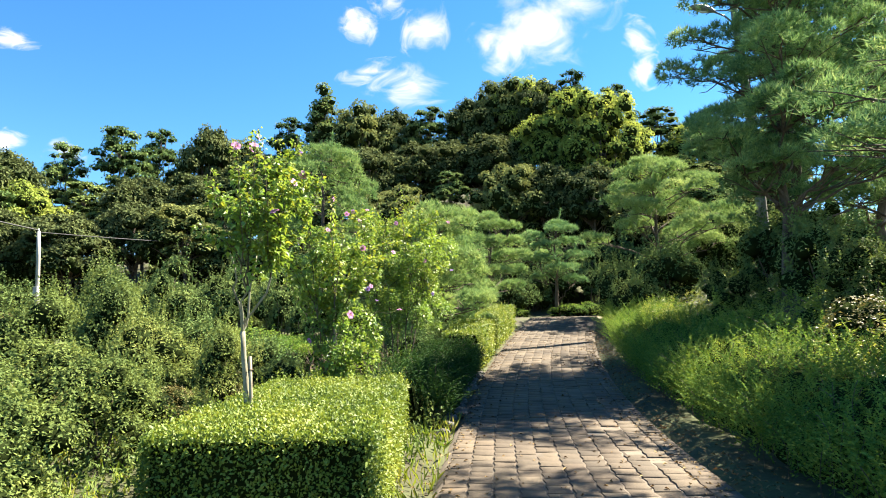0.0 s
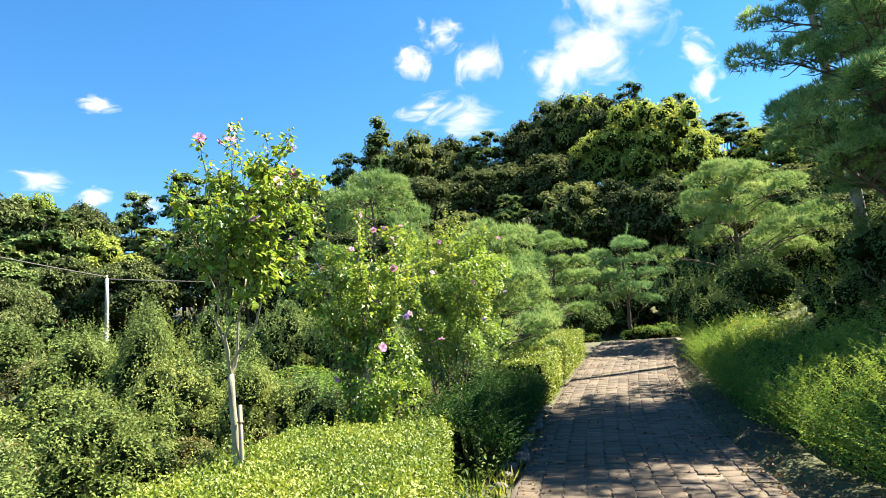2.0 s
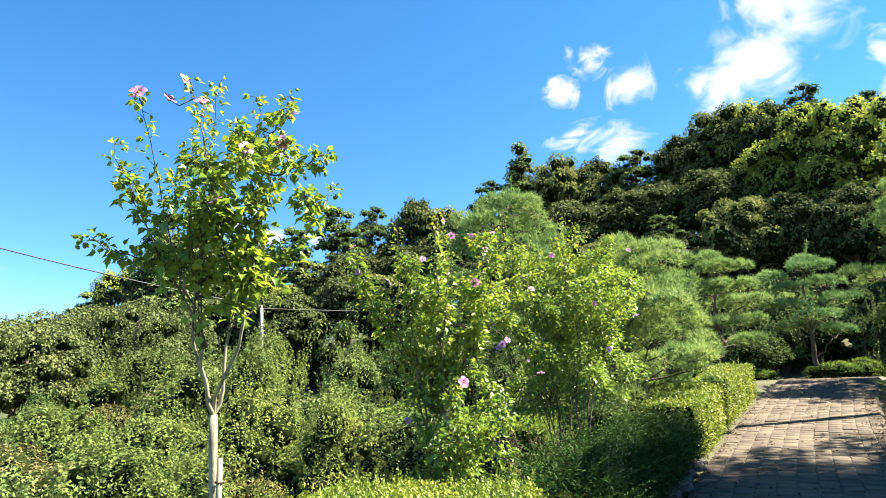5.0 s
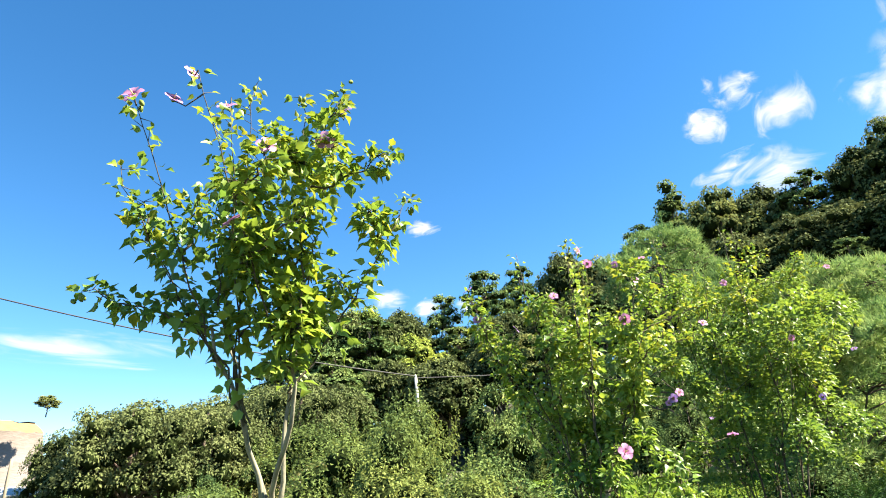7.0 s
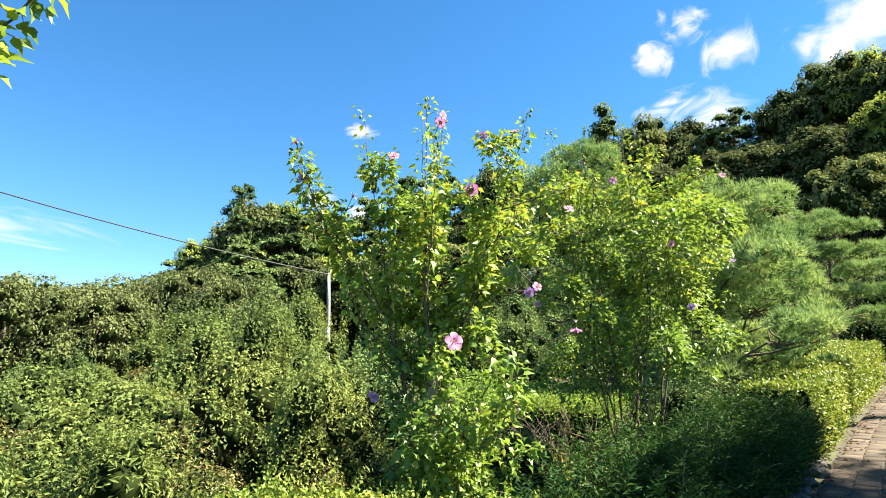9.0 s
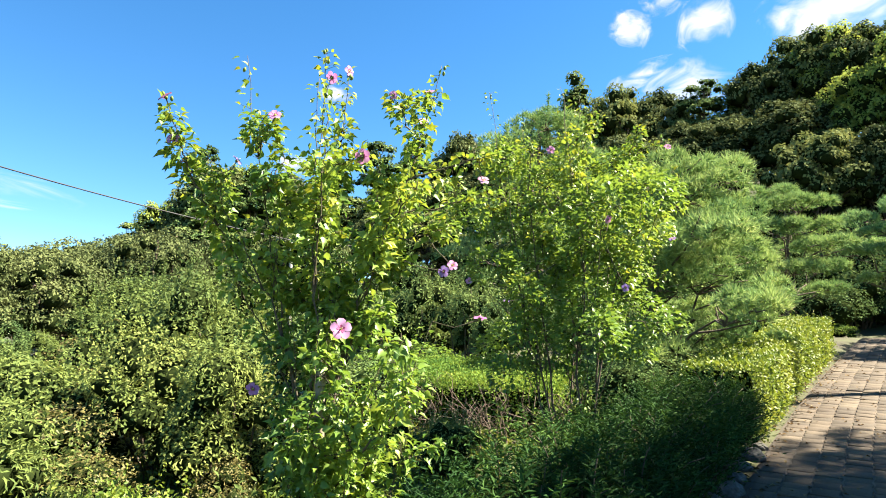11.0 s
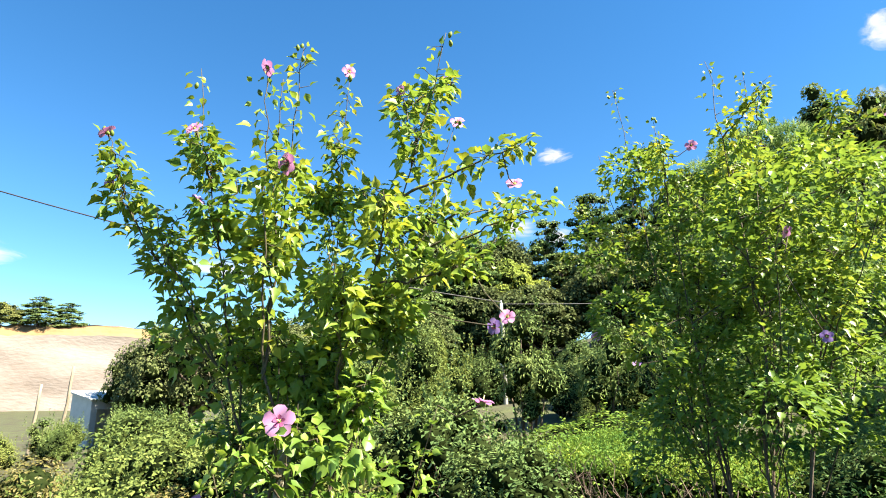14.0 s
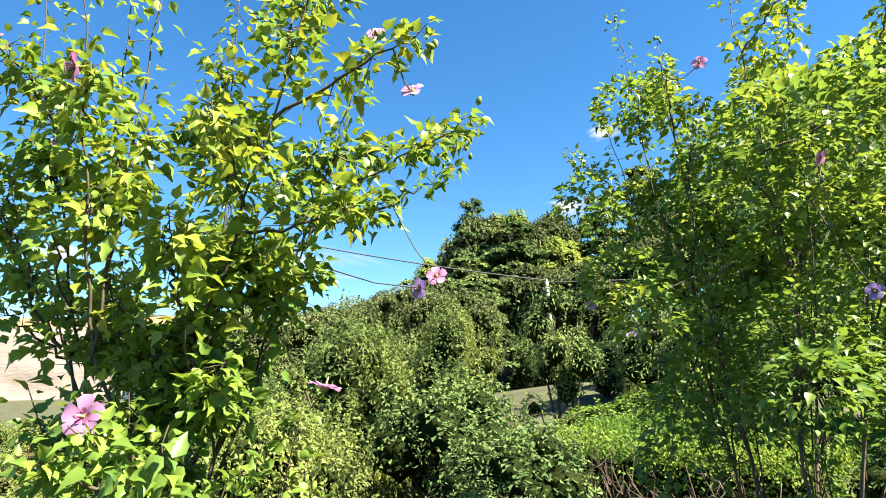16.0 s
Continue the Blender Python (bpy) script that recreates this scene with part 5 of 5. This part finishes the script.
for k, (x, y, w, h) in enumerate(((-2.6, 12.1, 1.6, 0.65), (-3.9, 12.1, 1.6, 0.7), (-1.5, 12.1, 1.2, 0.65), (-5.2, 13.0, 1.4, 0.8))):
    bare_brush(x, y, w, h, 30, 90 + k)
rs = random.Random(77)
for k in range(80):
    a = radians(rs.uniform(-84, -6))
    r = rs.uniform(11.5, 31)
    x, y = r * math.sin(a), 5 + r * math.cos(a)
    if x > float(path_x(y)) - 4.5 or (x + 19.5) ** 2 + (y - 29.7) ** 2 < 6:
        continue
    if before_pole(x, y) or sunward_of_pole(x, y):
        continue
    west = a < radians(-54) or radians(-47) < a < radians(-29)
    if a < radians(-54) and r > 24:
        continue
    shady = a > radians(-29)
    plant(rs.choice((P_DARK, P_DARK, P_DARK, P_CONE, P_CONE, P_PLUME) if shady else (P_LIGHT, P_LIGHT2, P_DARK, P_DARK, P_BIG, P_BIG, P_DRY, P_CONE, P_PLUME, P_PLUME)), x, y,
          rs.uniform(0.9, 1.4) if west else rs.uniform(1.2, 2.0) if shady else rs.uniform(1.4, 2.5) * (0.8 + r / 60), rs.uniform(0.75, 1.0))
for k in range(64):
    a, r = radians(rs.uniform(-100, -50) if k < 34 else rs.uniform(-48, -27)), (rs.uniform(6.5, 20) if k < 34 else rs.uniform(12, 30))
    if before_pole(r * math.sin(a), 5 + r * math.cos(a), 1.7):
        continue
    plant(rs.choice((P_LIGHT, P_LIGHT2, P_DARK, P_PLUME, P_PLUME, P_BIG)), r * math.sin(a), 5 + r * math.cos(a), rs.uniform(0.8, 1.25), rs.uniform(0.7, 0.95))
# trimmed bushes at the head of the path and growth on the bank
for x, y, s, q, p, lab in ((1.1, 22.4, 1.3, 0.95, P_LUSH, "small cone-trimmed bush behind a hedge"), (5.6, 27.6, 1.7, 0.5, P_LUSH, "low mounded light-green bush at the head of the path"), (6.6, 27.5, 1.2, 0.8, P_LUSH, ""),
                           (3.4, 27.4, 0.9, 0.7, P_LUSH, ""), (7.0, 24.0, 2.2, 1.1, P_DARK, ""), (6.5, 20.5, 1.8, 1.0, P_DARK, ""), (8.0, 21.5, 2.4, 1.0, P_DARK, ""),
                           (5.4, 12.2, 1.2, 0.9, P_FERN, ""), (6.2, 13.6, 1.3, 0.9, P_FERN, ""), (5.0, 10.4, 1.0, 0.9, P_FERN, ""), (6.0, 10.2, 1.2, 0.9, P_FERN, ""), (5.8, 15.8, 1.3, 0.9, P_FERN, ""), (6.0, 18.0, 1.3, 0.9, P_FERN, ""), (6.6, 9.6, 1.6, 0.9, P_LIGHT2, ""), (7.4, 8.2, 1.7, 0.8, P_DARK, ""), (5.9, 8.4, 1.3, 0.8, P_DRY, ""), (7.9, 12.5, 2.0, 1.0, P_DARK, ""),
                           (6.9, 14.6, 1.7, 0.9, P_LIGHT, ""), (8.4, 15.0, 2.2, 1.0, P_DARK, ""), (9.5, 6.6, 2.0, 0.9, P_DARK, ""), (8.2, 6.2, 1.7, 0.9, P_BIG, ""), (5.2, 6.2, 1.2, 0.8, P_LIGHT2, "")):
    plant(p, x, y, s, q, None, lab)

# ---- the wooded hill ----
# height of the skyline above the horizon, in degrees, by compass direction
SKYLINE_AZ = np.array([-50, -47, -44, -40, -36, -31, -29, -25, -20, -16, -13, -8, -3, 0, 4, 8, 12, 16, 19, 22, 30, 45.0])
SKYLINE_EL = np.array([9.4, 12.2, 15.8, 15.8, 15.0, 15.2, 16.8, 17.3, 18.5, 18.3, 20.0, 21.0, 20.8, 21.4, 22.3, 23.8, 22.8, 22.6, 19.6, 17.8, 16.0, 13.0])
F = {"broad": (broad_tree("forest_tree", "broad green forest tree on the hillside", M_FAR, 8.5, 3.3, 15000, 0.19, 61), 8.5),
     "light": (broad_tree("forest_tree", "light green leafy forest tree on the hillside", M_FAR_LIGHT, 9.0, 3.2, 17000, 0.17, 62, 140, 0.12), 9.0),
     "olive": (broad_tree("forest_tree", "dull olive spreading forest tree on the hillside", M_OLIVE, 8.0, 3.4, 15000, 0.19, 63, 130, 0.3), 8.0),
     "pine": (broad_tree("forest_pine", "dark layered pine on the hillside", M_BUSH_DARK, 8.5, 3.1, 15000, 0.18, 65, 120, 0.3, "layered"), 8.5),
     "cone": (broad_tree("forest_conifer", "dark pointed conifer on the hillside", M_BUSH_DARK, 9.0, 2.9, 10000, 0.15, 67, 110, 0.1, "cone"), 9.0)}


def hill_tree(kind, az, r, el, wide=1.0):
    """A tree on the hill in a direction, whose top stands el degrees above the horizon."""
    x, y = r * math.sin(radians(az)), 1.5 + r * math.cos(radians(az))
    proto, tall = F[kind]
    h = 1.5 + r * math.tan(radians(el)) - float(land(x, y))
    return plant(proto, x, y, wide, max(0.45, h / (tall * wide)))


rs = random.Random(5)
for kind, az, r, el, wide in (("cone", -11.3, 50, 22.6, 1.5), ("light", -7.5, 52, 20.8, 0.85), ("light", 8.3, 52, 24.2, 1.05), ("light", 12.6, 47, 23.0, 1.1), ("light", 16.0, 45, 22.6, 1.1),
                              ("light", 4.0, 53, 22.2, 0.8), ("olive", -42.5, 47, 15.4, 1.1), ("olive", -37.5, 48, 14.6, 1.0)):
    hill_tree(kind, az, r, el, wide)
for r, share, gap, kinds in ((52, 1.03, 3.1, ("broad", "pine", "pine", "olive", "light")), (46, 0.86, 3.3, ("broad", "pine", "olive", "light")), (40, 0.70, 3.4, ("pine", "broad", "olive", "pine")), (34.5, 0.54, 4.2, ("pine", "olive", "pine"))):
    az = -48.5 + rs.uniform(0, 2)
    while az < 30:
        d = r + rs.uniform(-1.6, 1.6)
        el = float(np.interp(az, SKYLINE_AZ, SKYLINE_EL)) * share * rs.uniform(0.95, 1.02)
        x, y = d * math.sin(radians(az)), 1.5 + d * math.cos(radians(az))
        clear = not sunward_of_pole(x, y) and (x + 19.5) ** 2 + (y - 29.7) ** 2 > 16 and not (r < 36 and 2 < az) and not (az > 20 and r < 39)
        if clear:
            hill_tree(rs.choice(kinds), az, d, el, rs.uniform(0.7, 0.92) if r < 42 else rs.uniform(0.8, 1.05))
        az += math.degrees(gap / r) * rs.uniform(0.8, 1.2)
for k in range(34):
    a, r = radians(rs.uniform(-50, 10)), rs.uniform(27, 34)
    x, y = r * math.sin(a), 5 + r * math.cos(a)
    if before_pole(x, y, 3.2) or sunward_of_pole(x, y) or x - float(path_x(y)) > -3 or (x + 19.5) ** 2 + (y - 29.7) ** 2 < 16 or (-37 < math.degrees(math.atan2(x, y)) < -30 and r < 36):
        continue
    plant(rs.choice((P_DARK, P_DARK, P_CONE, P_BIG)), x, y, rs.uniform(2.0, 3.2), rs.uniform(0.7, 1.0))
for r, gap in ((36.5, 3.0), (43.0, 3.2)):
    az = -51.0
    while az < 30:
        x, y = r * math.sin(radians(az)), 1.5 + r * math.cos(radians(az))
        if not sunward_of_pole(x, y):
            plant(rs.choice((P_DARK, P_DARK, P_CONE)), x, y, rs.uniform(3.2, 4.4), rs.uniform(0.75, 1.05), None, "dense dark undergrowth beneath forest trees")
        az += math.degrees(gap / r) * rs.uniform(0.85, 1.2)
for az, r, s in ((1.5, 33, 2.6), (5.0, 34.5, 3.0), (8.5, 33.5, 2.6), (11.5, 35, 3.2), (14.5, 34, 2.8), (17.5, 35.5, 3.2), (20.5, 33.5, 2.8), (24, 33, 3.0), (27.5, 31, 2.8), (31, 30, 2.8), (35, 29, 3.0), (22, 28, 2.4), (26, 26, 2.4), (30, 24, 2.4), (34, 22, 2.4)):
    plant(rs.choice((P_DARK, P_DARK, P_CONE)), r * math.sin(radians(az)), 1.5 + r * math.cos(radians(az)), s, rs.uniform(0.9, 1.2))
# olive round-crowned trees at the edge of the field
ROUND = broad_tree("round_tree", "olive round-crowned tree with tiered boughs at the edge of the field", M_OLIVE, 4.4, 3.0, 26000, 0.10, 66, 120, 0.06, "round", 0.55)
for az, r, el, wide in ((-66.8, 22.5, 6.7, 0.8), (-61.0, 23.5, 6.2, 0.85), (-70.0, 24, 4.6, 0.6), (-56.0, 28, 7.2, 0.95), (-52.5, 26, 8.4, 0.9), (-63.5, 29, 6.8, 1.1), (-50.0, 31, 9.0, 1.1), (-58.0, 33, 7.2, 1.1), (-54.0, 34, 7.9, 1.2)):
    x, y = 0.6 + r * math.sin(radians(az)), 6.0 + r * math.cos(radians(az))
    plant(ROUND, x, y, wide, (1.65 + r * math.tan(radians(el + 2.1)) - float(land(x, y))) / (4.4 * wide))
discard([ROUND])
# dark trees on the skyline above the cut slope
for x, y, s, k in ((-118, 26.5, 1.0, "pine"), (-119, 21.5, 0.9, "broad"), (-120, 31, 0.95, "pine"), (-122, 6, 0.6, "broad"), (-108, 49, 0.5, "broad")):
    ob = plant(F[k][0], x, y, s * 1.2, 0.72)
    ob.location.z = 11.0 if y < 40 else 13.6
discard([f[0] for f in F.values()] + [P_LIGHT, P_LIGHT2, P_DARK, P_DRY, P_BIG, P_CONE, P_LUSH, P_PLUME, P_FERN])


# ---- the cut slope far off ----
def cut_slope():
    ob = thing("cut_slope", (-112, 22, -0.5), "bare excavated slope of pale stone with tan sand above", "embankment", kind="structure")
    rng = np.random.default_rng(3)
    u = np.linspace(-46, 30, 60)
    top = 13.8 + 0.9 * np.sin(u * 0.09) + rng.normal(size=60) * 0.08
    for nm, f0, f1, mat, back0, back1 in (("lower_face", 0.0, 0.86, M_CHALK, 0, 2.6), ("upper_face", 0.86, 1.0, M_SAND, 3.0, 6.5)):
        s = np.linspace(0, 1, 12)
        X = -(back0 + (back1 - back0) * s)[None, :] + np.array([[noise.noise(Vector((a * 0.15, b * 3, 1))) * 0.8 for b in s] for a in u])
        Z = (f0 + (f1 - f0) * s)[None, :] * top[:, None]
        v = np.stack([X, np.repeat(u[:, None], 12, 1), Z], -1)
        i, j = np.meshgrid(np.arange(59), np.arange(11), indexing="ij")
        q = np.stack([i * 12 + j, (i + 1) * 12 + j, (i + 1) * 12 + j + 1, i * 12 + j + 1], -1)
        part(nm, mesh_of(nm, v, None, q, mat, True), ob)
    v = np.stack([np.stack([np.full(60, -6.4), u, top], -1), np.stack([np.full(60, -60.0), u, top * 0.98], -1)], 1)
    i = np.arange(59)
    part("top", mesh_of("top", v, None, np.stack([i * 2, (i + 1) * 2, (i + 1) * 2 + 1, i * 2 + 1], -1), M_EARTH), ob)


cut_slope()


# ---- poles and cables ----
def utility_pole():
    x, y = -19.5, 29.7
    ob = thing("utility_pole", on(x, y), "slim pale concrete utility pole with a small white box", "utility pole")
    z = on(x, y)[2]
    pile = Pile()
    tube(pile, [(0, 0, -0.3), (-0.05, 0, 2.0), (-0.12, 0, 4.2), (-0.18, 0, 6.35 - z)], [0.11, 0.10, 0.09, 0.08], 12)
    part("shaft", pile.mesh("shaft", M_CONCRETE, True), ob)
    bm = bmesh.new()
    bmesh.ops.create_cube(bm, size=1)
    bmesh.ops.scale(bm, verts=bm.verts, vec=(0.22, 0.18, 0.45))
    bmesh.ops.bevel(bm, geom=bm.edges, offset=0.02, segments=2, affect="EDGES")
    bmesh.ops.translate(bm, verts=bm.verts, vec=(0.02, -0.24, 2.6))
    me = bpy.data.meshes.new("meter_box")
    bm.to_mesh(me)
    bm.free()
    me.materials.append(M_WHITEBOX)
    part("meter_box", me, ob, "white meter box")
    ins = Pile()
    tube(ins, [(-0.18, 0, 6.3 - z), (-0.18, 0, 6.42 - z), (-0.18, 0, 6.5 - z)], [0.03, 0.05, 0.02], 8)
    part("insulator", ins.mesh("insulator", M_WHITEBOX), ob)
    return Vector((x - 0.18, y, 6.42))


def lamp_pole():
    x, y = 11.3, 21.2
    ob = thing("street_lamp", on(x, y), "tall concrete pole with a street lamp on an arm", "street lamp")
    z = on(x, y)[2]
    pile = Pile()
    tube(pile, [(0, 0, -0.3), (-0.1, 0, 4), (-0.4, 0, 11.5 - z), (-0.62, 0, 15.0 - z)], [0.19, 0.17, 0.13, 0.11], 14)
    part("shaft", pile.mesh("shaft", M_POLE_GREY, True), ob)
    arm = Pile()
    tube(arm, [(-0.43, 0, 12.1 - z), (-0.85, -0.05, 12.45 - z), (-1.3, -0.1, 12.62 - z)], 0.03, 8)
    part("arm", arm.mesh("arm", M_METAL, True), ob)
    head = Pile()
    tube(head, [(-1.22, -0.1, 12.6 - z), (-1.4, -0.12, 12.66 - z), (-1.7, -0.14, 12.72 - z), (-2.0, -0.16, 12.76 - z), (-2.2, -0.17, 12.76 - z)], [0.04, 0.11, 0.15, 0.11, 0.02], 12)
    part("lamp_head", head.mesh("lamp_head", M_METAL, True), ob)
    lens = Pile()
    tube(lens, [(-1.5, -0.13, 12.58 - z), (-1.7, -0.145, 12.58 - z), (-1.95, -0.16, 12.64 - z)], [0.04, 0.06, 0.02], 10)
    part("lens", lens.mesh("lens", M_LENS, True), ob)
    return Vector((x - 0.60, y, 14.6))


def cable(p0, p1, sag, r, label):
    s = np.linspace(0, 1, 40)[:, None]
    pts = np.array(p0) * (1 - s) + np.array(p1) * s - np.array([0, 0, 1.0]) * sag * 4 * s * (1 - s)
    pile = Pile()
    tube(pile, pts, r, 6)
    tagged(new("overhead_cable", pile.mesh("overhead_cable", M_CABLE, True)), label, "cable")


TOP1, TOP2 = utility_pole(), lamp_pole()
cable(TOP1, (-30.0, 8.0, 10.5), 0.5, 0.03, "thin black overhead cable from a pole across the sky")
cable((-30.0, 8.0, 10.5), (-42.0, -17.3, 17.4), 0.02, 0.03, "thin black overhead cable climbing across the sky")
cable(TOP1 + Vector((0, 0, -0.1)), (-3.0, 62.0, 10.0), 0.6, 0.02, "thin overhead cable running into the trees")
cable(TOP2, (30.0, 34.0, 20.0), 0.4, 0.025, "thin overhead cable from the lamp pole")


def field_shed():
    """A small white shed with a lean-to roof among the weeds."""
    x, y = -23.5, 13.0
    ob = thing("shed", (x, y, float(land(x, y)) - 0.02), "small weathered white shed with a sloping roof in the field", "shed", turn=20)
    for nm, size, at, tip, mat in (("wall", (1.1, 1.4, 1.5), (0, 0, 0.75), 0, M_WHITEBOX), ("roof", (1.35, 1.65, 0.06), (0, 0, 1.68), 12, M_WHITEBOX), ("door", (0.03, 0.6, 1.2), (0.565, -0.2, 0.62), 0, M_STAKE)):
        bm = bmesh.new()
        bmesh.ops.create_cube(bm, size=1)
        bmesh.ops.scale(bm, verts=bm.verts, vec=size)
        bmesh.ops.bevel(bm, geom=bm.edges, offset=0.012, segments=1, affect="EDGES")
        if nm == "wall":
            for v in bm.verts:
                if v.co.z > 0:
                    v.co.z += 0.16 - v.co.x * math.tan(radians(12))
        me = bpy.data.meshes.new(nm)
        bm.to_mesh(me)
        bm.free()
        me.materials.append(mat)
        part(nm, me, ob).matrix_basis = pose(*at, 0, tip, 0)


def field_post(x, y, height, tilt):
    rng = np.random.default_rng(int(-x * 10))
    ob = thing("field_post", (x, y, float(land(x, y)) - 0.02), "thin weathered wooden post leaning among weeds", "post", "posts in the field")
    pile = Pile()
    tube(pile, bend((0, 0, -0.1), (tilt, 0.1, height), 6, rng, 0.015), np.linspace(0.05, 0.038, 6), 8)
    part("shaft", pile.mesh("shaft", M_STAKE, True), ob)


field_shed()
field_post(-18.9, 10.9, 2.35, 0.12)
field_post(-19.4, 10.3, 1.9, 0.02)


# ---- clouds ----
def cloud(az, el, w, h, roll=0.0, mat=None):
    """One cloud of the far sky: az, el in degrees, w and h in degrees across."""
    R = 1800.0
    d = Vector((math.sin(radians(az)) * math.cos(radians(el)), math.cos(radians(az)) * math.cos(radians(el)), math.sin(radians(el))))
    k = R * math.tan(radians(1))
    g = np.linspace(-0.5, 0.5, 9)
    U, V = np.meshgrid(g, g, indexing="ij")
    v = np.stack([U * w * k, V * h * k, -0.02 * k * w * (U ** 2 + V ** 2)], -1)
    i, j = np.meshgrid(np.arange(8), np.arange(8), indexing="ij")
    q = np.stack([i * 9 + j, (i + 1) * 9 + j, (i + 1) * 9 + j + 1, i * 9 + j + 1], -1)
    ob = new("cloud_backdrop", mesh_of("cloud_backdrop", v, None, q, mat or M_CLOUD))
    ob.matrix_basis = look(d * R + Vector((0, 0, 1.5)), (0, 0, 1.5), roll) @ pose(0, 0, 0, 0, 180, 0)
    ob.visible_shadow = False
    tagged(ob, "small white fair-weather cloud in a blue sky", "cloud", "clouds", "structure")


for c in ((-8.8, 26.9, 5.0, 4.2, 10), (-2.2, 26.6, 6.0, 5.6, -15), (5.2, 24.6, 7.0, 6.0, 20), (8.4, 26.6, 11.0, 8.0, 25), (12.6, 28.6, 9.0, 8.0, 30), (-8.2, 23.0, 7.0, 2.6, -14),
          (-3.8, 22.0, 10.0, 4.6, -6), (17.9, 24.4, 5.6, 3.6, 45), (18.5, 21.8, 3.6, 3.6, 0), (-5.8, 29.2, 5.0, 4.0, 0), (-33.3, 14.2, 4.0, 2.4, 0), (-37.0, 14.4, 4.0, 2.2, 0),
          (-66.5, 11.2, 20.0, 3.2, 4), (-40.7, 15.4, 6.0, 2.6, 0), (-37.2, 21.9, 4.0, 1.8, -8), (10.5, 30.5, 8.0, 6.0, 20), (-86.0, 10.6, 7.0, 2.4, 0)):
    cloud(c[0] + 1.0, c[1], c[2] * 1.25, c[3] * 1.25, c[4])

lay_path()
